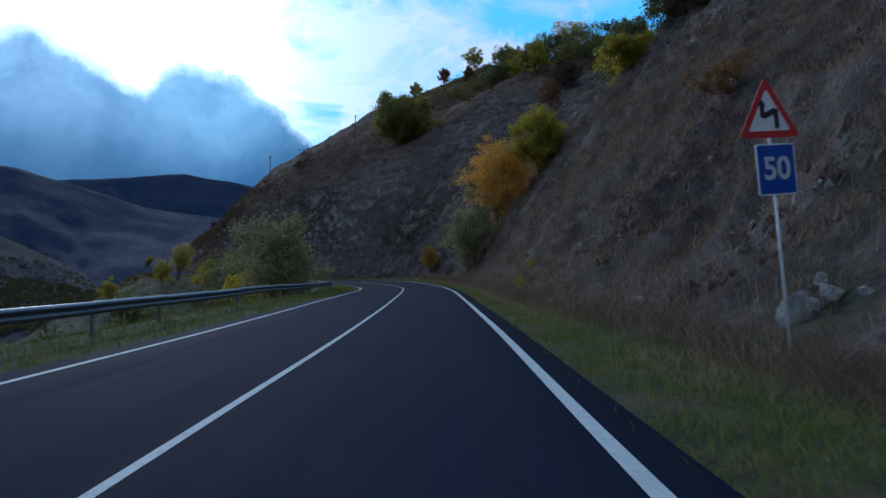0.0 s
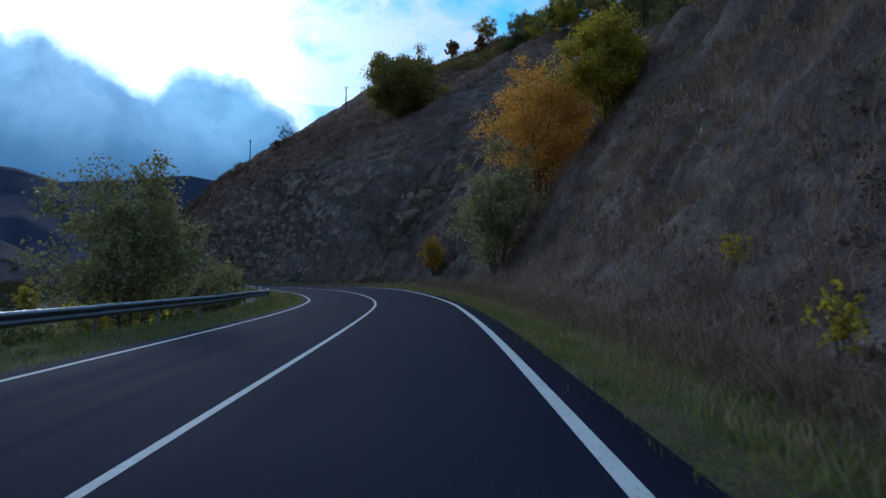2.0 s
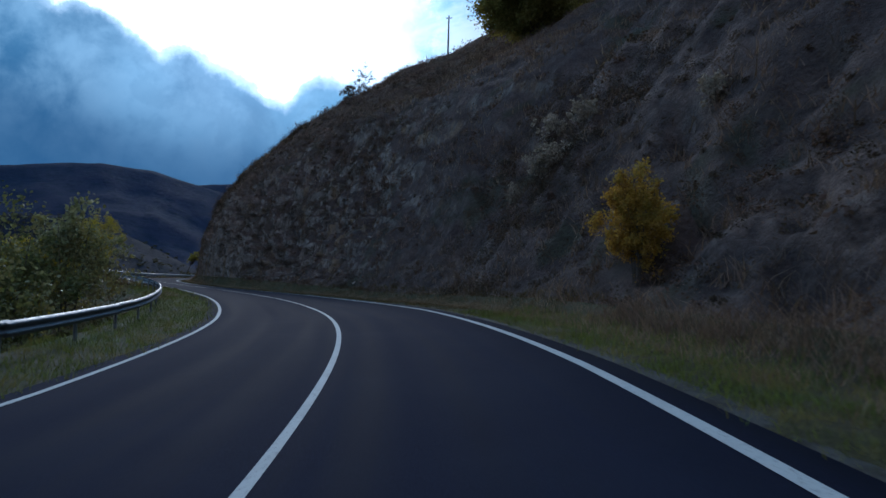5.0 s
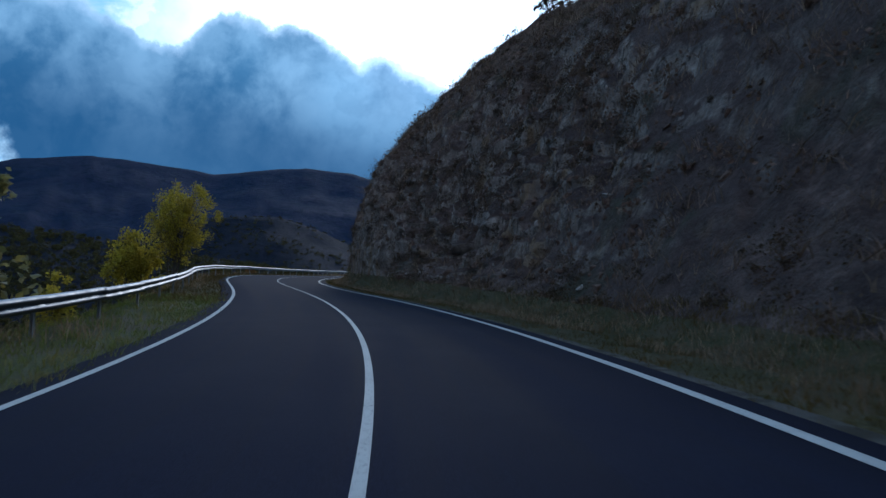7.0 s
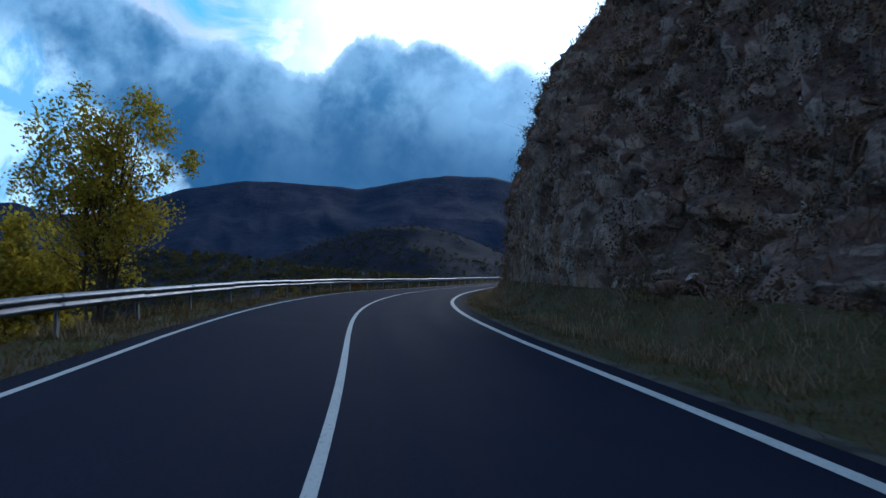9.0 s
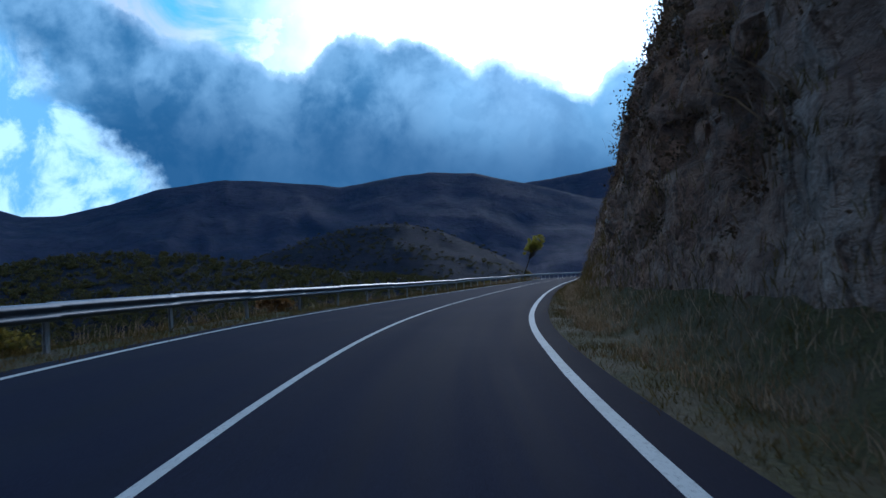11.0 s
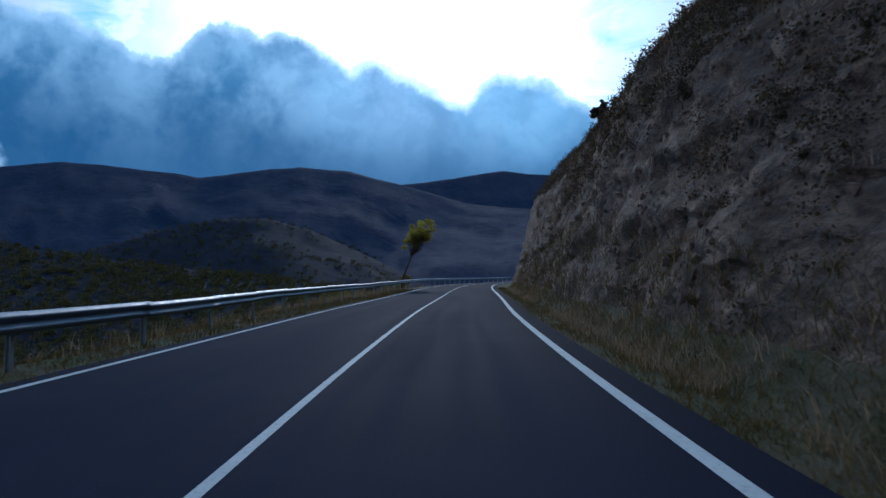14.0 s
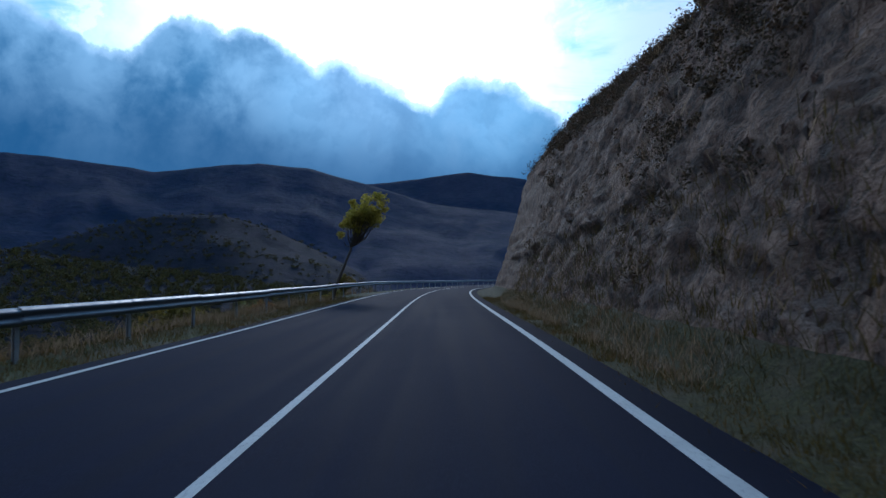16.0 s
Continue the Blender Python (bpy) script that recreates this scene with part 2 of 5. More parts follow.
def m_farhill_hazed(n, b):
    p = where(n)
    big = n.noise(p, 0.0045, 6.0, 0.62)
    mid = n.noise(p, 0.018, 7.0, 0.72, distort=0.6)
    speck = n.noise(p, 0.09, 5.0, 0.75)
    # blue distance haze is put into the hills' base colours
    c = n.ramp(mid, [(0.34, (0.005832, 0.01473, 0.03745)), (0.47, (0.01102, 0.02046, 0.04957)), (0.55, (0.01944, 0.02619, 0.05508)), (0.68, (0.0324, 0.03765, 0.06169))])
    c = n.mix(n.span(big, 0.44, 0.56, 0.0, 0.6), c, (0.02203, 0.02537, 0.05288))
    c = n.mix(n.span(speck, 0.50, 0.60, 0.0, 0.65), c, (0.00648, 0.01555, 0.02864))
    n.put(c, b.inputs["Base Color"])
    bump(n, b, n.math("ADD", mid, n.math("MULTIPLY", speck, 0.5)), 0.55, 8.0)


def m_spur_hazed(n, b):
    p = where(n)
    mid = n.noise(p, 0.03, 7.0, 0.72, distort=0.6)
    speck = n.noise(p, 0.16, 5.0, 0.75)
    # brown scrub under a painted-in haze: base colours shifted to dark blue
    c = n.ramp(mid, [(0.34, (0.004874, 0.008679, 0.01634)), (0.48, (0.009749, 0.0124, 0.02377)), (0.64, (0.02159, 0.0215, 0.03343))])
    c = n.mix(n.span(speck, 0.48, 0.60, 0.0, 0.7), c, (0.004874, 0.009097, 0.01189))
    n.put(c, b.inputs["Base Color"])
    bump(n, b, n.math("ADD", mid, n.math("MULTIPLY", speck, 0.5)), 0.7, 4.0)


def m_leaf(dark, light, warm=None, trans=0.35):
    def build(n, b):
        r = n.add("ShaderNodeNewGeometry", "Random Per Island")
        q = n.noise(where(n), 0.9, 3.0)
        c = n.mix(r, dark, light)
        if warm:
            c = n.mix(n.span(q, 0.46, 0.64, 0.0, 0.8), c, warm)
        n.put(c, b.inputs["Base Color"])
        t = n.add("ShaderNodeBsdfTranslucent", 0, [n.mix(1.0, c, (1.1, 1.0, 0.6), "MULTIPLY")])
        o = [x for x in n.t.nodes if x.type == "OUTPUT_MATERIAL"][0]
        n.put(n.add("ShaderNodeMixShader", 0, [trans, b.outputs[0], t]), o.inputs[0])
    return build


def m_bark(n, b):
    p = n.add("ShaderNodeTexCoord", 3)
    g = n.noise(n.add("ShaderNodeMapping", 0, {"Vector": p, "Scale": (6.0, 6.0, 1.2)}), 3.0, 5.0, 0.7)
    n.put(n.ramp(g, [(0.3, (0.035, 0.028, 0.022)), (0.7, (0.13, 0.11, 0.09))]), b.inputs["Base Color"])
    bump(n, b, g, 0.6, 0.03)


def m_zinc(n, b):
    p = where(n)
    g = n.noise(p, 3.0, 5.0, 0.7)
    s = n.noise(p, 40.0, 2.0)
    n.put(n.ramp(g, [(0.3, (0.088, 0.101, 0.128)), (0.7, (0.175, 0.192, 0.226))]), b.inputs["Base Color"])
    b.inputs["Metallic"].default_value = 0.45
    n.put(n.span(n.math("ADD", g, n.math("MULTIPLY", s, 0.3)), 0.4, 0.9, 0.44, 0.64), b.inputs["Roughness"])


def m_plain(c, var=0.12):
    def build(n, b):
        g = n.noise(where(n), 9.0, 5.0, 0.65)
        n.put(n.mix(n.span(g, 0.4, 0.75, 0.0, var * 3), c, tuple(v * 0.55 for v in c)), b.inputs["Base Color"])
        bump(n, b, g, 0.15, 0.004)
    return build


def m_brownrock(n, b):
    p = n.add("ShaderNodeTexCoord", 3)
    g = n.noise(p, 2.6, 6.0, 0.65)
    f = n.noise(p, 16.0, 4.0, 0.7)
    c = n.ramp(g, [(0.3, (0.055, 0.036, 0.029)), (0.55, (0.16, 0.105, 0.080)), (0.75, (0.30, 0.215, 0.165))])
    n.put(n.mix(n.span(f, 0.45, 0.7, 0.0, 0.6), c, (0.05, 0.045, 0.035)), b.inputs["Base Color"])
    bump(n, b, n.math("ADD", g, n.math("MULTIPLY", f, 0.4)), 0.9, 0.08)


def m_gravel(n, b):
    p = where(n)
    g = n.noise(p, 60.0, 3.0, 0.7)
    q = n.noise(p, 1.6, 4.0, 0.65)
    c = n.ramp(g, [(0.3, (0.03, 0.0282, 0.0258)), (0.55, (0.069, 0.0648, 0.06)), (0.75, (0.12, 0.114, 0.105))])
    n.put(n.mix(n.span(q, 0.45, 0.62, 0.0, 0.8), c, (0.024, 0.0222, 0.0168)), b.inputs["Base Color"])
    bump(n, b, g, 0.6, 0.01)


def m_stone(n, b):
    p = n.add("ShaderNodeTexCoord", 3)
    g = n.noise(p, 3.2, 6.0, 0.65)
    f = n.noise(p, 22.0, 4.0, 0.7)
    c = n.ramp(g, [(0.3, (0.15, 0.135, 0.122)), (0.55, (0.33, 0.295, 0.265)), (0.75, (0.52, 0.47, 0.43))])
    n.put(n.mix(n.span(f, 0.5, 0.75, 0.0, 0.5), c, (0.15, 0.13, 0.11)), b.inputs["Base Color"])
    bump(n, b, n.math("ADD", g, n.math("MULTIPLY", f, 0.3)), 0.8, 0.08)


ASPHALT = material("asphalt", m_asphalt, 0.92, 0.02)
PAINT = material("road_paint", m_paint, 0.8, 0.2)
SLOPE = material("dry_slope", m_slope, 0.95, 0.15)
VERGE = material("grass_verge", m_verge, 0.95, 0.15)
BANKSIDE = material("overgrown_bank", m_bank, 0.95, 0.1)
VALLEY = material("valley_ground", m_valley, 0.95, 0.1)
FARHILL_HAZED = material("far_hill_hazed", m_farhill_hazed, 0.95, 0.05)
SPUR_HAZED = material("scrubby_spur_hazed", m_spur_hazed, 0.95, 0.05)
BARK = material("bark", m_bark, 0.9, 0.2)
ZINC = material("galvanised_steel", m_zinc, 0.4, 0.5)
BROWNROCK = material("brown_rock", m_brownrock, 0.95, 0.15)
GRAVEL = material("pale_gravel", m_gravel, 0.95, 0.1)
STONE = material("pale_stone", m_stone, 0.9, 0.25)
POSTGREY = material("sign_pole_paint", m_plain((0.68, 0.69, 0.70)), 0.5, 0.5)
# rail posts: a lighter, non-metallic grey than the beams
POSTZINC = material("pale_galvanised_post", m_plain((0.30, 0.31, 0.32), 0.2), 0.6, 0.4)
SIGN_RED = material("sign_red", m_plain((0.42, 0.018, 0.022)), 0.45, 0.5)
SIGN_WHITE = material("sign_white", m_plain((0.62, 0.63, 0.62)), 0.45, 0.5)
SIGN_BLUE = material("sign_blue", m_plain((0.012, 0.055, 0.30)), 0.45, 0.5)
SIGN_BLACK = material("sign_black", m_plain((0.012, 0.012, 0.014)), 0.5, 0.5)
SIGN_FIGURES = material("sign_figures", m_plain((0.46, 0.50, 0.53)), 0.5, 0.4)
WOODPOLE = material("weathered_wood", m_plain((0.09, 0.075, 0.06), 0.2), 0.9, 0.2)
LITTER = material("litter_plastic", m_plain((0.20, 0.30, 0.42)), 0.4, 0.5)
YELLOW = material("yellow_leaf", m_leaf((0.42, 0.20, 0.030), (0.80, 0.46, 0.085), (0.52, 0.34, 0.07), 0.5), 0.6, 0.3)
OLIVE = material("yellow_green_leaf", m_leaf((0.20, 0.165, 0.018), (0.50, 0.42, 0.05), None, 0.55), 0.6, 0.3)
GREEN = material("grey_green_leaf", m_leaf((0.065, 0.078, 0.030), (0.19, 0.20, 0.090), (0.16, 0.14, 0.05), 0.45), 0.6, 0.3)
WILLOW = material("silver_green_leaf", m_leaf((0.10, 0.105, 0.050), (0.32, 0.32, 0.19), (0.25, 0.21, 0.08), 0.45), 0.5, 0.4)
DARKLEAF = material("dark_scrub_leaf", m_leaf((0.034, 0.027, 0.019), (0.105, 0.076, 0.050), (0.115, 0.070, 0.046), 0.2), 0.8, 0.15)
STRAW = material("dry_grass_blade", m_leaf((0.1344, 0.09408, 0.06832), (0.392, 0.2912, 0.2184), (0.168, 0.1176, 0.08064), 0.3), 0.9, 0.1)
TUSSOCK = material("grey_tussock_blade", m_leaf((0.0784, 0.05824, 0.0504), (0.28, 0.2016, 0.1658), (0.14, 0.0952, 0.07616), 0.3), 0.95, 0.05)
GRASS = material("green_grass_blade", m_leaf((0.055, 0.075, 0.017), (0.18, 0.22, 0.052), (0.22, 0.19, 0.08), 0.3), 0.8, 0.2)
DULLGRASS = material("dull_grass_blade", m_leaf((0.036, 0.030, 0.010), (0.118, 0.088, 0.029), (0.130, 0.085, 0.038), 0.3), 0.9, 0.1)
WOODLEAF = material("dark_wood_leaf", m_leaf((0.024, 0.029, 0.013), (0.090, 0.086, 0.032), (0.095, 0.070, 0.025), 0.25), 0.8, 0.1)
WHITEDRY = material("bleached_stalk", m_leaf((0.22, 0.185, 0.15), (0.50, 0.43, 0.36), None, 0.2), 0.8, 0.2)
RUSSET = material("russet_twig_leaf", m_leaf((0.14, 0.07, 0.03), (0.30, 0.16, 0.06), None, 0.3), 0.8, 0.2)
BRAMBLE = material("grey_brown_bramble", m_leaf((0.070, 0.048, 0.040), (0.235, 0.160, 0.130), (0.13, 0.085, 0.070), 0.25), 0.95, 0.05)
DULLOLIVE = material("dull_olive_leaf", m_leaf((0.085, 0.075, 0.022), (0.24, 0.20, 0.055), (0.20, 0.14, 0.05), 0.4), 0.8, 0.15)
BENDLEAF = material("pale_olive_leaf", m_leaf((0.20, 0.18, 0.03), (0.48, 0.42, 0.08), (0.40, 0.33, 0.08), 0.5), 0.8, 0.15)
HILLTREE = material("olive_hill_leaf", m_leaf((0.13, 0.12, 0.035), (0.34, 0.30, 0.09), (0.26, 0.20, 0.07), 0.5), 0.8, 0.15)
DULLGOLD = material("dull_golden_leaf", m_leaf((0.24, 0.135, 0.026), (0.50, 0.33, 0.070), (0.30, 0.25, 0.06), 0.5), 0.7, 0.2)


# ---------------- building helpers ----------------
rng = np.random.default_rng(7)


def lattice(ix, iy, iz):
    h = (ix.astype(np.int64) * 73856093) ^ (iy.astype(np.int64) * 19349663) ^ (iz.astype(np.int64) * 83492791)
    h = (h ^ (h >> 13)) * 1274126177 & 0x7FFFFFFF
    return ((h ^ (h >> 16)) & 0xFFFF) / 65535.0


def smooth_noise(p):
    i = np.floor(p).astype(np.int64)
    f = p - i
    f = f * f * (3 - 2 * f)
    v = 0.0
    for a in (0, 1):
        for b in (0, 1):
            for c in (0, 1):
                w = (f[:, 0] if a else 1 - f[:, 0]) * (f[:, 1] if b else 1 - f[:, 1]) * (f[:, 2] if c else 1 - f[:, 2])
                v = v + w * lattice(i[:, 0] + a, i[:, 1] + b, i[:, 2] + c)
    return v


def fbm(p, scale, octaves=4, gain=0.5):
    """Fractal noise from about -1 to 1."""
    v, a, t = 0.0, 1.0, 0.0
    for k in range(octaves):
        v = v + a * (smooth_noise(p * scale + 17.3 * k) * 2 - 1)
        t += a
        a *= gain
        scale *= 2.03
    return v / t * 1.6


def mesh_from(name, verts, faces, mat, smooth=True):
    me = bpy.data.meshes.new(name)
    me.from_pydata(np.asarray(verts).tolist(), [], np.asarray(faces).tolist() if isinstance(faces, np.ndarray) else faces)
    me.materials.append(mat)
    if smooth:
        me.polygons.foreach_set("use_smooth", [True] * len(me.polygons))
    me.update()
    return me


def mesh_object(name, verts, faces, mat, parent=None, label="", smooth=True):
    ob = new(name, mesh_from(name, verts, faces, mat, smooth))
    ob.parent = parent
    return tagged(ob, label)


def part(name, bm, mat, parent, label="", smooth=False):
    me = bpy.data.meshes.new(name)
    bm.to_mesh(me)
    bm.free()
    me.materials.append(mat)
    if smooth:
        me.polygons.foreach_set("use_smooth", [True] * len(me.polygons))
    ob = new(name, me)
    ob.parent = parent
    return tagged(ob, label)


def grid_faces(rows, cols, closed=False):
    r, c = np.meshgrid(np.arange(rows - 1), np.arange(cols if closed else cols - 1), indexing="ij")
    a, d = r * cols + c, r * cols + (c + 1) % cols
    return np.stack([a, d, d + cols, a + cols], -1).reshape(-1, 4)


def grid_object(name, P, mat, parent=None, label="", flip=False, smooth=True):
    """A sheet through an array of points, rows by columns."""
    f = grid_faces(P.shape[0], P.shape[1])
    return mesh_object(name, P.reshape(-1, 3), f[:, ::-1] if flip else f, mat, parent, label, smooth)


# ---------------- the road's line ----------------
# bends (1/m, to the left positive) and gradients along the centre line, from s = -25 m
BEND = [-0.0002, -0.0002, -0.0002, -0.0002, -0.0016, 0.0011, 0.0017, 0.0000, 0.0011, 0.0007, 0.0004, 0.0027, 0.0020, 0.0025, 0.0090, 0.0092, 0.0090,
        0.0094, 0.0107, 0.0115, 0.0129, 0.0129, 0.0085, 0.0101, 0.0112, 0.0087, 0.0073, 0.0054, 0.0073, 0.0042, -0.0021, -0.0075, -0.0105, -0.0089,
        -0.0076, -0.0091, -0.0099, -0.0066, -0.0034, -0.0009, -0.0024, -0.0018, -0.0023, -0.0012, -0.0013, -0.0036, 0.0001, 0.0008, 0.0004, 0.0000,
        -0.0005, -0.0009, -0.0014, -0.0018, -0.0020, -0.0022, -0.0029, -0.0039, -0.0043, -0.0042, -0.0039, -0.0035, -0.0033, -0.0031, -0.0029]
GRADE = [0.0095, 0.0098, 0.0117, 0.0158, 0.0083, 0.0094, 0.0167, 0.0074, 0.0121, 0.0158, 0.0238, 0.0168, 0.0073, 0.0043, 0.0051, 0.0090, 0.0049,
        0.0059, 0.0057, 0.0035, 0.0013, 0.0011, 0.0010, 0.0009]
BANK = [0.003, 0.008, 0.011, 0.007, 0.024, 0.026, 0.063, 0.054, 0.009, -0.019, -0.051, -0.051, -0.045, -0.029, -0.015, -0.006, 0.006, 0.009, 0.004,
        0.000, 0.001, 0.001, 0.000, 0.000]
S0, S1 = -80.0, 420.0
S = np.arange(S0, S1 + 0.1, 0.5)
kap = np.interp(S, -25 + 5 * np.arange(len(BEND)), BEND)
gra = np.interp(S, -25 + 15 * np.arange(len(GRADE)), GRADE)
BANKS = np.interp(S, -25 + 15 * np.arange(len(BANK)), BANK)
zero = int(round(-S0 / 0.5))


def summed(v):
    w = np.concatenate([[0.0], np.cumsum((v[1:] + v[:-1]) * 0.25)])
    return w - w[zero]


TH = summed(kap)
CX, CY, CZ = summed(-np.sin(TH)), summed(np.cos(TH)), summed(gra)
RIGHT, LEFT = 3.40, 3.49          # middle of the right and left edge lines, from the centre line


def at(s, o, z=0.0, banked=1.0):
    """World places from metres along the road, metres to the right of its centre line, and height over it."""
    s, o, z = np.broadcast_arrays(np.asarray(s, float), np.asarray(o, float), np.asarray(z, float))
    t, b = np.interp(s, S, TH), np.interp(s, S, BANKS)
    return np.stack([np.interp(s, S, CX) + o * np.cos(t), np.interp(s, S, CY) + o * np.sin(t),
                     np.interp(s, S, CZ) + np.clip(o, -6, 6) * b * banked + z], -1)


def strip(name, s, offsets, heights, mat, parent=None, label="", kind=""):
    offsets = np.atleast_2d(np.asarray(offsets, float))
    P = at(s[:, None], offsets, np.asarray(heights)[None])
    ob = grid_object(name, P, mat, parent, label)
    uv = ob.data.uv_layers.new(name="UVMap")
    so = np.stack(np.broadcast_arrays(offsets, s[:, None]), -1).reshape(-1, 2)
    idx = np.empty(len(ob.data.loops), np.int32)
    ob.data.loops.foreach_get("vertex_index", idx)
    uv.data.foreach_set("uv", so[idx].ravel())
    return tagged(ob, label, kind=kind)


road_s = S[(S >= -60) & (S <= 400)]
road = strip("road", road_s, [-3.98, -3.95, -2.6, -1.2, 0, 1.2, 2.6, 3.85, 3.89], [-0.10, -0.004, 0, 0, 0, 0, 0, -0.004, -0.10], ASPHALT,
             None, "dark worn asphalt of a two-lane mountain road", "structure")
strip("road_shoulder", road_s[(road_s >= 56) & (road_s <= 132)], [3.87, 3.93, 4.10, 4.24], [-0.03, -0.012, -0.016, -0.05], GRAVEL, road, "pale gravel strip along the asphalt's edge")
LINE_S = [-10, 38, 66, 98, 113, 130, 142, 150, 184, 215]
right_line = np.interp(road_s, LINE_S, [3.38, 3.31, 3.42, 3.45, 3.48, 3.36, 3.28, 3.38, 3.34, 3.34])
left_line = np.interp(road_s, LINE_S, [3.33, 3.42, 3.54, 3.48, 3.43, 3.46, 3.48, 3.57, 3.57, 3.49])
for nm, o, w in (("centre_line", 0 * road_s, 0.10), ("edge_line", right_line, 0.15), ("edge_line", -left_line, 0.12)):
    strip(nm, road_s, np.stack([o - w / 2, o + w / 2], 1), [0.004, 0.004], PAINT, road, "worn white painted line")

# ---------------- hillside above the road ----------------
# every column of SLOPES is the rise per metre between the distances in STEP, counted from the foot of the slope
HILL_S = [-40, -20, 0, 20, 40, 60, 80, 95, 110, 125, 140, 160, 180, 200, 225, 255, 310]
FOOT = [3.4, 3.4, 3.4, 2.5, 2.4, 3.1, 3.8, 3.9, 4.0, 3.6, 2.9, 2.2, 1.8, 1.8, 1.9, 2.0, 2.1]
STEP = [0, 1.2, 3, 6, 12, 25, 50, 90]
SLOPES = (
    [0.6, 0.6, 0.61, 0.61, 0.63, 0.65, 0.64, 0.64, 0.64, 0.85, 5.95, 4.7, 0.92, 3.4, 2.65, 3.01, 0.88],
    [1.01, 1.01, 1.02, 1.03, 1.07, 1.16, 1.15, 1.26, 1.38, 1.35, 2.0, 2.7, 0.96, 2.5, 2.4, 3.44, 0.9],
    [1.11, 1.11, 1.13, 1.16, 1.23, 1.38, 1.32, 1.47, 1.69, 1.66, 1.22, 1.44, 2.0, 1.05, 0.95, 1.29, 0.55],
    [1.01, 1.02, 1.03, 1.08, 1.18, 1.39, 1.22, 1.32, 1.67, 1.65, 1.02, 0.9, 1.65, 1.05, 0.76, 0.69, 0.35],
    [0.71, 0.71, 0.73, 0.76, 0.84, 1.05, 0.81, 0.74, 0.76, 0.65, 0.7, 0.65, 0.79, 1.06, 0.63, 0.45, 0.27],
    [0.5, 0.51, 0.51, 0.53, 0.57, 0.64, 0.58, 0.54, 0.64, 0.55, 0.56, 0.62, 0.75, 0.62, 0.51, 0.43, 0.36],
    [0.3, 0.3, 0.31, 0.31, 0.32, 0.33, 0.33, 0.35, 0.55, 0.52, 0.50, 0.46, 0.49, 0.37, 0.32, 0.29, 0.27],
)
KNOT_Z = np.concatenate([np.zeros((1, len(HILL_S))), np.cumsum(np.array(SLOPES) * np.diff(STEP)[:, None], 0)])


def hill_height(s, e):
    """Height of the smooth hillside over the road, e metres beyond its foot."""
    s, e = np.broadcast_arrays(np.asarray(s, float), np.asarray(e, float))
    cols = np.stack([np.interp(s, HILL_S, KNOT_Z[k]) for k in range(len(STEP))])
    k = np.clip(np.searchsorted(STEP, e, side="right") - 1, 0, len(STEP) - 2)
    g = (e - np.take(STEP, k)) / (np.take(STEP, k + 1) - np.take(STEP, k))
    lo, hi = np.take_along_axis(cols, k[None], 0)[0], np.take_along_axis(cols, k[None] + 1, 0)[0]
    return np.where(e < 0, 0, lo * (1 - g) + hi * g)


